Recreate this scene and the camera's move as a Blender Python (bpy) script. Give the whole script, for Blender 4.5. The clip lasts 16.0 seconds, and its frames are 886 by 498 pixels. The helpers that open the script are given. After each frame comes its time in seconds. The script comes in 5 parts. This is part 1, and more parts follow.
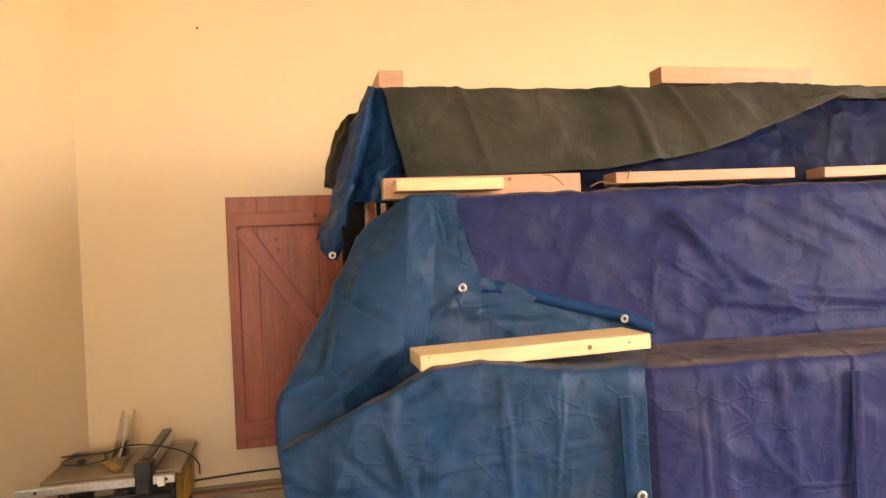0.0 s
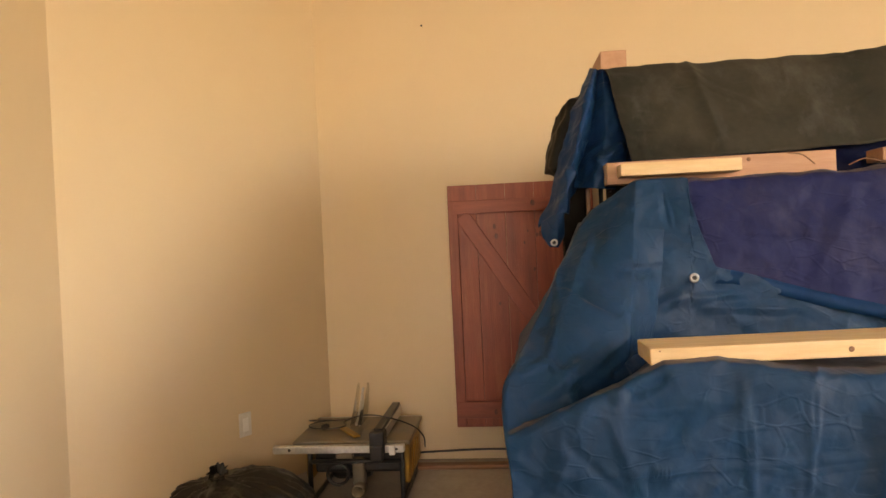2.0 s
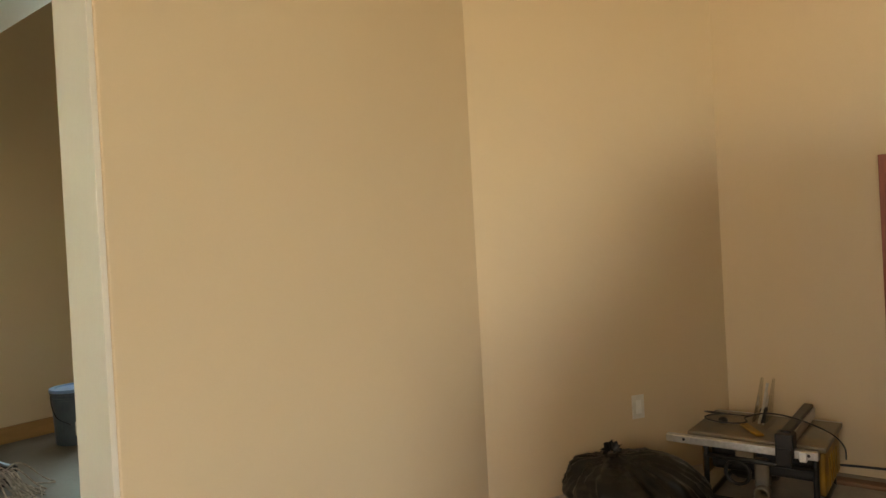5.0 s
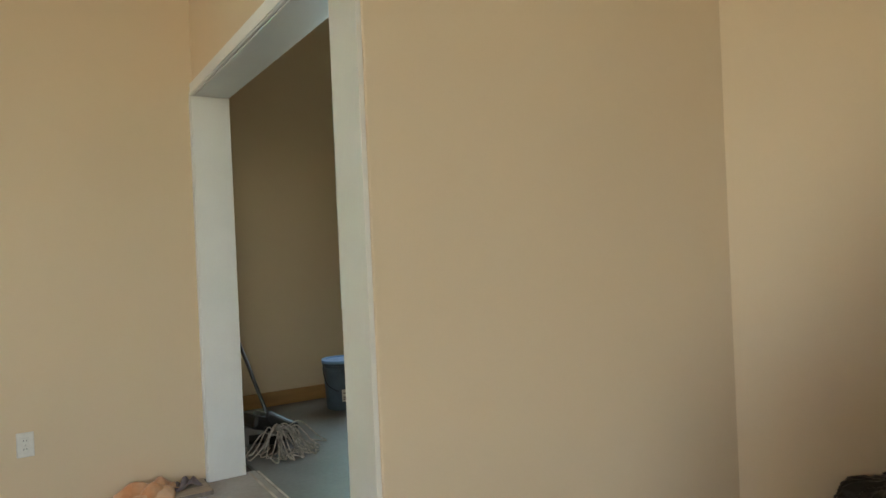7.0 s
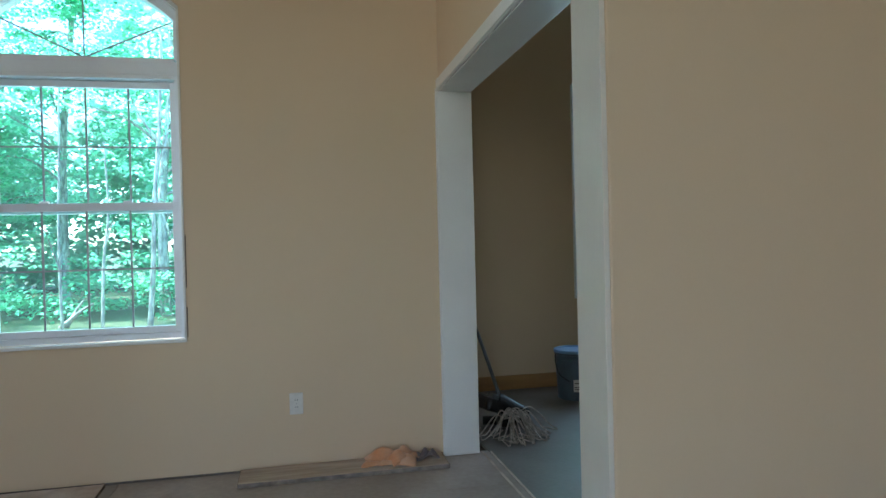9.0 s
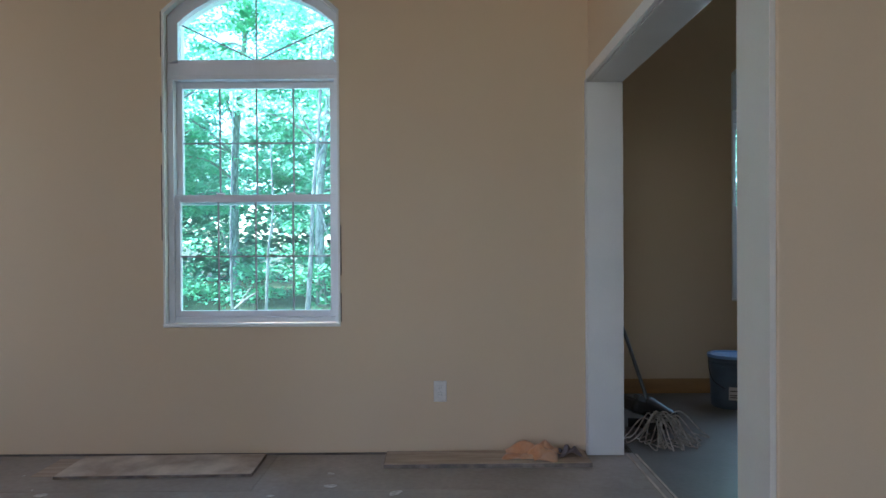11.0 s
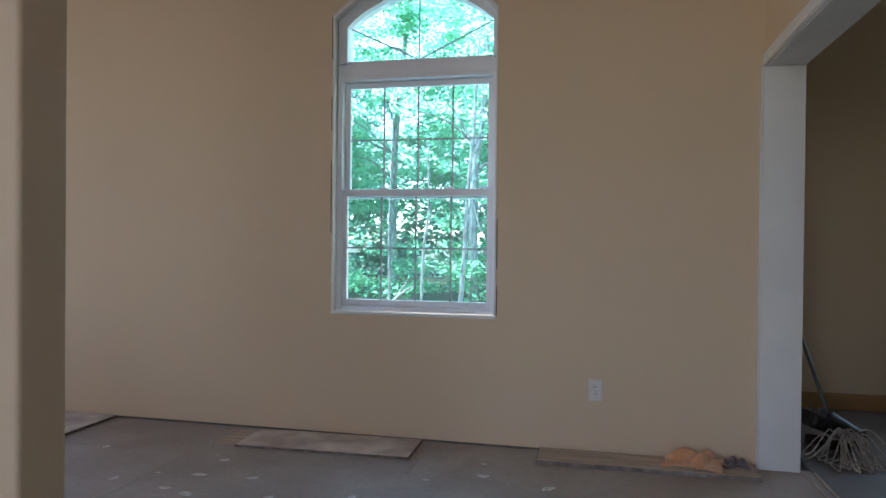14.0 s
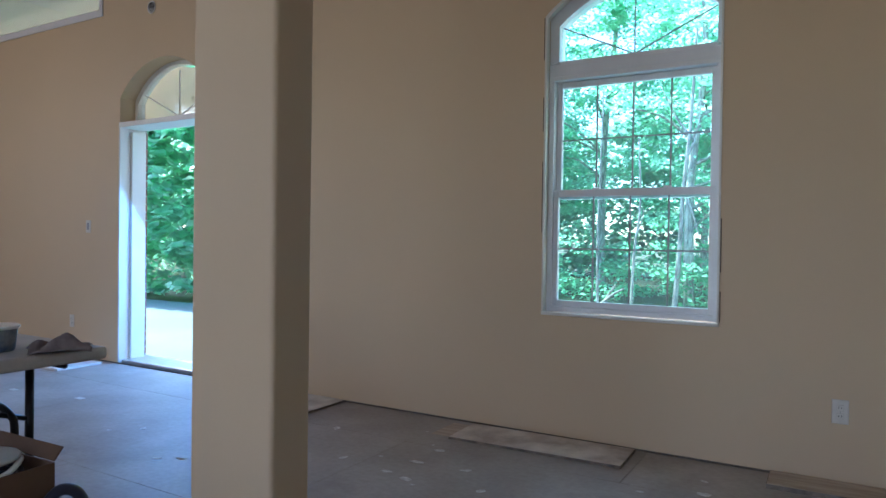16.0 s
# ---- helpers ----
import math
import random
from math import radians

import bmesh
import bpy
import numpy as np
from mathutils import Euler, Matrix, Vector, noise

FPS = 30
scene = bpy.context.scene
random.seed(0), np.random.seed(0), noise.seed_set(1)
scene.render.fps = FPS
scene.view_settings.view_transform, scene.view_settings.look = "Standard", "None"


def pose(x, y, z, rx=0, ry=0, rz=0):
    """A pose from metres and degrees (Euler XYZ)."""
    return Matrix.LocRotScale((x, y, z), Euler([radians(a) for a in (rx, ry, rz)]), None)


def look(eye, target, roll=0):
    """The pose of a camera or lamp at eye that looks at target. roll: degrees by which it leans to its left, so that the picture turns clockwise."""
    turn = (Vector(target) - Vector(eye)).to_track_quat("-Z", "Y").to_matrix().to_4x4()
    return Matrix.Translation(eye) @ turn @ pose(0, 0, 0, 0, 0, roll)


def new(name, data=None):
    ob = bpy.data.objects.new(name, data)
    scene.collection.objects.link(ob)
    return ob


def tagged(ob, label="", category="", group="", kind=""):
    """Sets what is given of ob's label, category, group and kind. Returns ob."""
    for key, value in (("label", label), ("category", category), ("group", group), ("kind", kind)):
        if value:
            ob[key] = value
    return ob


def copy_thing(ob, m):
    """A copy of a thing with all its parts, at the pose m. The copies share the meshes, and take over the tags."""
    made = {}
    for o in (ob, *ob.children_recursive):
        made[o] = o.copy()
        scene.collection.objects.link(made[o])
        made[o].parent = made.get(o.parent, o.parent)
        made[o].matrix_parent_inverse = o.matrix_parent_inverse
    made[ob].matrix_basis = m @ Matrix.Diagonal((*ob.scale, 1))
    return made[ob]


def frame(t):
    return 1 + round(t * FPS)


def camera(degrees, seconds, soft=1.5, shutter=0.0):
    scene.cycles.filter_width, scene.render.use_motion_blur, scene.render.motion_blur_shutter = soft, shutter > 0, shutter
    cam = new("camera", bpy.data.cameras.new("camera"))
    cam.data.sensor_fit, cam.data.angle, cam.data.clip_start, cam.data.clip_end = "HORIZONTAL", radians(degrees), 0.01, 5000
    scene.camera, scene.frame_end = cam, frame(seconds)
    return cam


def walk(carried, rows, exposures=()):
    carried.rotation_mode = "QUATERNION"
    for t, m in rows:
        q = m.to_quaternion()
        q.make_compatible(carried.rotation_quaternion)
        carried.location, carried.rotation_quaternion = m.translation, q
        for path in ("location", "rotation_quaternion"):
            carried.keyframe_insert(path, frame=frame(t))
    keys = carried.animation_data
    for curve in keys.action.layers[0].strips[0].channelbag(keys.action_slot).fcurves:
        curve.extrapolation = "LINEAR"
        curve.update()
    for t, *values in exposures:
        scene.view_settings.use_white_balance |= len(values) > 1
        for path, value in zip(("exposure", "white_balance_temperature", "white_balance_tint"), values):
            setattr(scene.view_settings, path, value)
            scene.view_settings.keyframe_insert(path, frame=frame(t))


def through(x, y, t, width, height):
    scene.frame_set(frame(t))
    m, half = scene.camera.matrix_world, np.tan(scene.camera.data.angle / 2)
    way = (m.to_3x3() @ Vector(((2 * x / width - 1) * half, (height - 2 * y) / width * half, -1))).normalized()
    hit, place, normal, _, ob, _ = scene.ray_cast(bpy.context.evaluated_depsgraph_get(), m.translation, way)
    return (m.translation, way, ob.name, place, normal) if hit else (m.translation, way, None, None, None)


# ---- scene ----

# ---------------------------------------------------------------- camera
cam = camera(66.8, 16.0)
EXPOSURES = [(0.0, 5.03, 9700, 27), (1.5, 4.50, 9800, 26), (2.5, 4.30, 9750, 24), (3.5, 3.98, 9700, 22), (5.0, 3.77, 8950, 16), (7.5, 3.43, 6700, 11), (9.0, 2.92, 5800, 11), (9.6, 2.76, 5450, 12), (12.0, 2.65, 5920, 25), (14.5, 2.64, 5980, 25), (16.0, 2.5, 5720, 21)]
PATH = [
    (0, (0.581, -3.794, 1.193), (2.535, -4.223, 1.187), -2.6),
    (0.5, (0.586, -3.782, 1.192), (2.565, -4.065, 1.184), -2.5),
    (1, (0.592, -3.778, 1.195), (2.59, -3.866, 1.183), -2.5),
    (1.5, (0.594, -3.77, 1.197), (2.593, -3.71, 1.181), -2.6),
    (2, (0.595, -3.763, 1.2), (2.585, -3.572, 1.179), -2.6),
    (2.5, (0.596, -3.756, 1.204), (2.552, -3.339, 1.184), -2.8),
    (3, (0.603, -3.749, 1.202), (2.506, -3.135, 1.182), -2.6),
    (3.5, (0.601, -3.75, 1.2), (2.464, -3.023, 1.178), -2.6),
    (4, (0.602, -3.759, 1.199), (2.435, -2.957, 1.176), -2.8),
    (4.5, (0.599, -3.76, 1.201), (2.352, -2.797, 1.178), -2.9),
    (5, (0.597, -3.758, 1.203), (2.173, -2.527, 1.188), -3.1),
    (5.2, (0.598, -3.757, 1.204), (2.109, -2.447, 1.192), -3.2),
    (7.3, (0.582, -3.753, 1.198), (1.561, -2.009, 1.188), -2.7),
    (7.5, (0.581, -3.752, 1.198), (1.503, -1.977, 1.187), -2.9),
    (8, (0.579, -3.751, 1.2), (1.349, -1.905, 1.19), -2.8),
    (8.5, (0.578, -3.746, 1.202), (1.188, -1.842, 1.189), -1.3),
    (9, (0.582, -3.738, 1.205), (1.004, -1.783, 1.186), -1.4),
    (9.5, (0.567, -3.729, 1.208), (0.68, -1.732, 1.187), -1.1),
    (9.7, (0.564, -3.728, 1.207), (0.599, -1.728, 1.185), -0.8),
    (11.8, (0.576, -3.744, 1.149), (0.542, -1.744, 1.138), 0.1),
    (12, (0.573, -3.744, 1.148), (0.495, -1.746, 1.136), 0.1),
    (12.5, (0.559, -3.742, 1.148), (0.374, -1.75, 1.133), 0.2),
    (13, (0.555, -3.744, 1.146), (0.306, -1.759, 1.129), 0.4),
    (13.5, (0.554, -3.743, 1.144), (0.207, -1.773, 1.127), 0.5),
    (14, (0.546, -3.741, 1.143), (0.102, -1.792, 1.124), 0.6),
    (14.5, (0.533, -3.744, 1.144), (-0.015, -1.821, 1.123), 0.7),
    (15, (0.524, -3.746, 1.145), (-0.135, -1.858, 1.123), 0.7),
    (15.5, (0.519, -3.748, 1.147), (-0.332, -1.938, 1.123), 0.7),
    (16, (0.516, -3.742, 1.143), (-0.492, -2.014, 1.119), 0.8),
]
walk(cam, [(t, look(eye, target, roll)) for t, eye, target, roll in PATH], EXPOSURES)

# ---------------------------------------------------------------- light
world = bpy.data.worlds.new("sky")
scene.world = world
world.use_nodes = True
sky = world.node_tree.nodes.new("ShaderNodeTexSky")
sky.sky_type = "NISHITA"
sky.sun_disc = False
SUN = Vector((-0.60, 0.09, 0.79)).normalized()
sky.sun_elevation = math.asin(SUN.z)
sky.sun_rotation = math.atan2(SUN.x, SUN.y)
background = world.node_tree.nodes["Background"]
background.inputs["Strength"].default_value = 0.15
world.node_tree.links.new(sky.outputs["Color"], background.inputs["Color"])

sun = new("sun", bpy.data.lights.new("sun", "SUN"))
sun.data.energy = 2.6
sun.data.angle = radians(0.5)
sun.data.color = (1.0, 0.95, 0.86)
sun.matrix_basis = look((SUN * 30)[:], (0, 0, 0))


def daylight(name, eye, target, width, height, watts, colour):
    """Sky light that enters by an opening."""
    lamp = new(name, bpy.data.lights.new(name, "AREA"))
    lamp.data.shape, lamp.data.size, lamp.data.size_y = "RECTANGLE", width, height
    lamp.data.energy, lamp.data.color = watts, colour
    lamp.matrix_basis = look(eye, target)
    return lamp


COOL = (0.80, 0.90, 1.0)
WARM = (1.0, 0.93, 0.83)
daylight("daylight_patio", (-0.6, -8.42, 1.9), (0.6, 0, 1.8), 3.4, 2.2, 4.9, WARM)
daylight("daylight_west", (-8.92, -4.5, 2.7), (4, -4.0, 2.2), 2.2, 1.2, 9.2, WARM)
daylight("daylight_window", (-0.49, 0.20, 1.6), (-0.49, -6, 1.2), 0.9, 1.7, 0.6, COOL)
daylight("daylight_door", (-4.45, 0.30, 1.15), (-4.45, -3.0, -0.9), 1.0, 1.6, 7.5, (0.10, 0.40, 1.0))
daylight("daylight_side_room", (3.335, 1.62, 1.6), (3.15, -3, 0.6), 0.9, 1.7, 2.6, (0.72, 0.86, 1.0))

# ---------------------------------------------------------------- materials


def material(name, colour, rough=0.6, metal=0.0, vary=0.1, scale=6.0, fine=60.0, bump=0.05, stretch=(1, 1, 1), second=None, amount=0.5, coat=0.0, random=0.0, spec=0.5, where="Object"):
    """A surface with variation at two scales, and a fine relief."""
    m = bpy.data.materials.new(name)
    m.use_nodes = True
    n, l = m.node_tree.nodes, m.node_tree.links
    b = n["Principled BSDF"]
    b.inputs["Roughness"].default_value, b.inputs["Metallic"].default_value = rough, metal
    b.inputs["Coat Weight"].default_value = coat
    b.inputs["Specular IOR Level"].default_value = spec
    co, mp = n.new("ShaderNodeTexCoord"), n.new("ShaderNodeMapping")
    mp.inputs["Scale"].default_value = stretch
    l.new(co.outputs[where], mp.inputs["Vector"])
    big, small = n.new("ShaderNodeTexNoise"), n.new("ShaderNodeTexNoise")
    for t, s, d in ((big, scale, 4), (small, fine, 3)):
        t.inputs["Scale"].default_value, t.inputs["Detail"].default_value = s, d
        l.new(mp.outputs["Vector"], t.inputs["Vector"])
    ramp = n.new("ShaderNodeValToRGB")
    ramp.color_ramp.elements[0].position, ramp.color_ramp.elements[1].position = 0.5 - 0.25 * amount, 0.5 + 0.3 * amount
    other = second or tuple(c * (1 - 2 * vary) for c in colour)
    ramp.color_ramp.elements[0].color, ramp.color_ramp.elements[1].color = (*other, 1), (*colour, 1)
    l.new(big.outputs["Fac"], ramp.inputs["Fac"])
    grain = n.new("ShaderNodeMapRange")
    grain.inputs["To Min"].default_value, grain.inputs["To Max"].default_value = 1 - vary, 1 + vary
    l.new(small.outputs["Fac"], grain.inputs["Value"])
    mix = n.new("ShaderNodeVectorMath")
    mix.operation = "SCALE"
    l.new(ramp.outputs["Color"], mix.inputs[0])
    value = grain.outputs["Result"]
    if random:
        info, shift, times = n.new("ShaderNodeObjectInfo"), n.new("ShaderNodeMapRange"), n.new("ShaderNodeMath")
        shift.inputs["To Min"].default_value, shift.inputs["To Max"].default_value = 1 - random, 1 + random
        times.operation = "MULTIPLY"
        l.new(info.outputs["Random"], shift.inputs["Value"])
        l.new(shift.outputs["Result"], times.inputs[0])
        l.new(value, times.inputs[1])
        value = times.outputs["Value"]
    l.new(value, mix.inputs["Scale"])
    l.new(mix.outputs["Vector"], b.inputs["Base Color"])
    if bump:
        rise = n.new("ShaderNodeBump")
        rise.inputs["Strength"].default_value, rise.inputs["Distance"].default_value = bump, 0.01
        l.new(small.outputs["Fac"], rise.inputs["Height"])
        l.new(rise.outputs["Normal"], b.inputs["Normal"])
    return m


def glass_material(name, tint=(1, 1, 1), haze=0.0):
    """Clear glass, with a share of fine dust that scatters the light outside."""
    m = bpy.data.materials.new(name)
    m.use_nodes = True
    n, l = m.node_tree.nodes, m.node_tree.links
    n.remove(n["Principled BSDF"])
    clear, shine, mix, facing, power = n.new("ShaderNodeBsdfTransparent"), n.new("ShaderNodeBsdfGlossy"), n.new("ShaderNodeMixShader"), n.new("ShaderNodeLayerWeight"), n.new("ShaderNodeMath")
    clear.inputs["Color"].default_value = (*tint, 1)
    shine.inputs["Roughness"].default_value = 0.02
    power.operation = "POWER"
    power.inputs[1].default_value = 3.6
    veil, dust = n.new("ShaderNodeBsdfTranslucent"), n.new("ShaderNodeMixShader")
    dust.inputs["Fac"].default_value = haze
    l.new(facing.outputs["Facing"], power.inputs[0])
    l.new(power.outputs["Value"], mix.inputs["Fac"])
    l.new(clear.outputs["BSDF"], dust.inputs[1])
    l.new(veil.outputs["BSDF"], dust.inputs[2])
    l.new(dust.outputs["Shader"], mix.inputs[1])
    l.new(shine.outputs["BSDF"], mix.inputs[2])
    l.new(mix.outputs["Shader"], n["Material Output"].inputs["Surface"])
    return m


def leaf_material(name, colour, dark, through, share=0.5):
    """Thin leaves: matt, and light shines through them."""
    m = material(name, colour, rough=0.7, vary=0.25, scale=1.3, fine=9.0, bump=0, second=dark, amount=0.8, spec=0.12)
    n, l = m.node_tree.nodes, m.node_tree.links
    glow, mix = n.new("ShaderNodeBsdfTranslucent"), n.new("ShaderNodeMixShader")
    glow.inputs["Color"].default_value = (*through, 1)
    mix.inputs["Fac"].default_value = share
    l.new(n["Principled BSDF"].outputs["BSDF"], mix.inputs[1])
    l.new(glow.outputs["BSDF"], mix.inputs[2])
    l.new(mix.outputs["Shader"], n["Material Output"].inputs["Surface"])
    return m


PAINT = material("tan_wall_paint", (0.65, 0.50, 0.325), rough=0.55, vary=0.02, scale=0.9, fine=220, bump=0.06, spec=0.3)
CEILING = material("white_ceiling_paint", (0.78, 0.77, 0.74), rough=0.8, vary=0.03, fine=120)
TRIM = material("white_trim_paint", (0.73, 0.72, 0.67), rough=0.4, vary=0.03, scale=3, fine=90, bump=0.03)
# Same finish as the trim, darker and warmer, for the near casing.
TRIM_WARM = material("warm_trim_paint", (0.68, 0.63, 0.53), rough=0.4, vary=0.03, scale=3, fine=90, bump=0.03)
VINYL = material("white_window_vinyl", (0.78, 0.80, 0.82), rough=0.35, vary=0.03, scale=4, fine=70, bump=0.02)
FLOOR = material("dusty_subfloor_sheets", (0.41, 0.36, 0.31), rough=0.5, vary=0.20, scale=2.2, fine=34, bump=0.12, second=(0.28, 0.235, 0.19), amount=0.9, random=0.05)
GAP = material("dark_sheet_gap", (0.16, 0.135, 0.11), rough=0.9, vary=0.2)
SIDE_FLOOR = material("grey_dusty_underlay", (0.18, 0.175, 0.155), rough=0.5, vary=0.14, scale=2.5, fine=40, bump=0.1, second=(0.15, 0.145, 0.13))
SPLASH = material("plaster_splash", (0.72, 0.70, 0.66), rough=0.9, vary=0.15, scale=30)
OAK = material("yellow_pine_baseboard", (0.44, 0.24, 0.085), rough=0.45, vary=0.12, scale=2, fine=40, stretch=(1, 6, 6), bump=0.04)
PINE = material("pale_pine_lumber", (0.70, 0.50, 0.28), rough=0.6, vary=0.1, scale=5, fine=30, stretch=(9, 1, 9), second=(0.58, 0.37, 0.18), amount=0.9, bump=0.08)
FIR = material("pink_fir_lumber", (0.46, 0.25, 0.15), rough=0.62, vary=0.1, scale=5, fine=30, stretch=(9, 1, 9), second=(0.38, 0.19, 0.105), amount=0.9, bump=0.08)
KNOT = material("wood_knot", (0.22, 0.10, 0.04), rough=0.6, vary=0.2, scale=40)
CEDAR = material("red_stained_cedar", (0.34, 0.083, 0.042), rough=0.5, vary=0.22, scale=3.5, fine=26, stretch=(7, 7, 0.8), second=(0.17, 0.035, 0.019), amount=1.0, bump=0.12, random=0.12)
CEDAR_ALONG = material("red_cedar_rail", (0.34, 0.083, 0.042), rough=0.5, vary=0.22, scale=3.5, fine=26, stretch=(7, 0.8, 7), second=(0.20, 0.042, 0.024), amount=1.0, bump=0.12, random=0.12)
CEDAR_KNOT = material("cedar_knot", (0.14, 0.034, 0.02), rough=0.5, vary=0.2, scale=40)
TEAL = material("teal_blue_tarp", (0.002, 0.0325, 0.080), rough=0.45, vary=0.08, scale=5, fine=70, bump=0.06, second=(0.0035, 0.029, 0.067), amount=0.8, spec=0.10)
FLAP = material("deep_blue_tarp", (0.003, 0.030, 0.088), rough=0.45, vary=0.1, scale=5, fine=70, bump=0.06, spec=0.14)
VIOLET = material("violet_blue_tarp", (0.0082, 0.0148, 0.065), rough=0.5, vary=0.08, scale=4, fine=70, bump=0.06, second=(0.010, 0.0145, 0.056), amount=0.8, spec=0.07)
NAVY = material("dark_blue_tarp", (0.003, 0.008, 0.036), rough=0.55, vary=0.1, scale=5, fine=70, bump=0.06, second=(0.006, 0.011, 0.030), spec=0.06)
CANVAS = material("dusty_grey_canvas", (0.013, 0.013, 0.0095), rough=0.7, vary=0.22, scale=4.5, fine=60, bump=0.08, second=(0.032, 0.027, 0.018), amount=0.5, spec=0.2)
HEM = material("tarp_hem", (0.003, 0.027, 0.080), rough=0.5, vary=0.1, scale=20, spec=0.06)
BRASS = material("nickel_grommet", (0.45, 0.44, 0.41), rough=0.4, metal=1.0, vary=0.08, scale=60)
BLACK = material("black_plastic", (0.014, 0.013, 0.012), rough=0.38, vary=0.15, scale=12, bump=0.02)
BAG = material("black_bin_bag", (0.008, 0.0075, 0.0065), rough=0.32, vary=0.2, scale=10, fine=60, bump=0.05, spec=0.3)
# Matt near-black for the stack, its slats and the end board.
DARK_WOOD = material("near_black_wood", (0.012, 0.010, 0.009), rough=0.9, vary=0.2, scale=12, spec=0.05)
HUNG = material("dusty_black_plastic", (0.010, 0.009, 0.007), rough=0.5, vary=0.25, scale=9, fine=50, bump=0.08, spec=0.15)
STEEL = material("black_steel_tube", (0.02, 0.02, 0.02), rough=0.35, metal=0.3, vary=0.15, scale=20)
CAST = material("grey_saw_table", (0.16, 0.15, 0.125), rough=0.42, metal=0.5, vary=0.12, scale=7, fine=90, second=(0.22, 0.17, 0.11))
ALUMINIUM = material("brushed_aluminium", (0.62, 0.61, 0.59), rough=0.36, metal=0.9, vary=0.08, scale=9, fine=70, stretch=(1, 8, 8))
YELLOW = material("yellow_tool_plastic", (0.50, 0.26, 0.02), rough=0.45, vary=0.15, scale=9, second=(0.16, 0.09, 0.02), amount=0.9)
PLATE = material("white_plate_plastic", (0.80, 0.79, 0.75), rough=0.32, vary=0.02, scale=30)
PLATE_TAN = material("aged_plate_plastic", (0.68, 0.65, 0.59), rough=0.4, vary=0.03, scale=30)
# On the window bars this grey stands in for their backlit shade.
GRILLE = material("grey_window_grille", (0.30, 0.31, 0.33), rough=0.45, vary=0.04, scale=9)
SLOT = material("dark_slot", (0.03, 0.03, 0.03), rough=0.6)
PAIL = material("blue_grey_pail_plastic", (0.09, 0.13, 0.17), rough=0.4, vary=0.1, scale=9)
PAIL_LID = material("pale_blue_lid", (0.22, 0.40, 0.66), rough=0.35, vary=0.1, scale=9)
STRING = material("grey_cotton_mop_string", (0.50, 0.44, 0.37), rough=0.9, vary=0.2, scale=30)
HANDLE = material("grey_green_handle", (0.075, 0.08, 0.075), rough=0.4, vary=0.1, scale=20)
BOARD = material("dusty_tile_board", (0.68, 0.60, 0.50), rough=0.8, vary=0.12, scale=5, fine=60, second=(0.42, 0.34, 0.27))
PLANK = material("worn_plank", (0.53, 0.43, 0.32), rough=0.7, vary=0.16, scale=4, fine=40, stretch=(1, 8, 8), second=(0.40, 0.31, 0.23))
KRAFT = material("brown_cardboard", (0.15, 0.08, 0.042), rough=0.8, vary=0.08, scale=6, fine=80)
FILM = material("orange_plastic_film", (0.70, 0.47, 0.31), rough=0.3, vary=0.15, scale=9, fine=50, second=(0.62, 0.27, 0.11), amount=0.8)
TABLE_TOP = material("grey_white_table_plastic", (0.50, 0.45, 0.39), rough=0.5, vary=0.08, scale=9)
RAG = material("mauve_grey_rag", (0.21, 0.17, 0.17), rough=0.9, vary=0.2, scale=20)
BLUE_TUB = material("blue_tub_label", (0.05, 0.10, 0.20), rough=0.4, vary=0.3, scale=20, second=(0.22, 0.23, 0.24))
MOULD = material("brown_moulding", (0.22, 0.105, 0.05), rough=0.5, vary=0.15, scale=4, fine=40, stretch=(8, 1, 8))
PAPER = leaf_material("pale_translucent_sheeting", (0.66, 0.56, 0.42), (0.55, 0.45, 0.32), (0.62, 0.48, 0.33), 0.4)
HOSE = material("blue_black_hose", (0.03, 0.035, 0.06), rough=0.35, vary=0.1)
BRICK = material("red_brick", (0.30, 0.13, 0.09), rough=0.85, vary=0.2, scale=14, fine=60, random=0.2)
MORTAR = material("grey_mortar", (0.42, 0.40, 0.37), rough=0.9, vary=0.15, scale=30)
BARK = material("pale_bark", (0.52, 0.50, 0.45), rough=0.9, vary=0.3, scale=5, fine=25, stretch=(4, 4, 1), bump=0.4)
LEAF = leaf_material("woodland_leaves", (0.13, 0.28, 0.18), (0.09, 0.20, 0.125), (0.30, 0.72, 0.46), 0.75)
LEAF_PALE = leaf_material("thicket_leaves", (0.22, 0.42, 0.30), (0.12, 0.27, 0.17), (0.52, 0.92, 0.70), 0.75)
LEAF_DEEP = leaf_material("deep_wood_leaves", (0.10, 0.20, 0.13), (0.065, 0.14, 0.09), (0.28, 0.56, 0.40), 0.7)
CONCRETE = material("pale_drive", (0.13, 0.24, 0.27), rough=0.9, vary=0.1, scale=0.5, fine=20)
GROUND = material("woodland_ground", (0.10, 0.12, 0.06), rough=0.95, vary=0.3, scale=0.35, fine=8, second=(0.05, 0.06, 0.03))


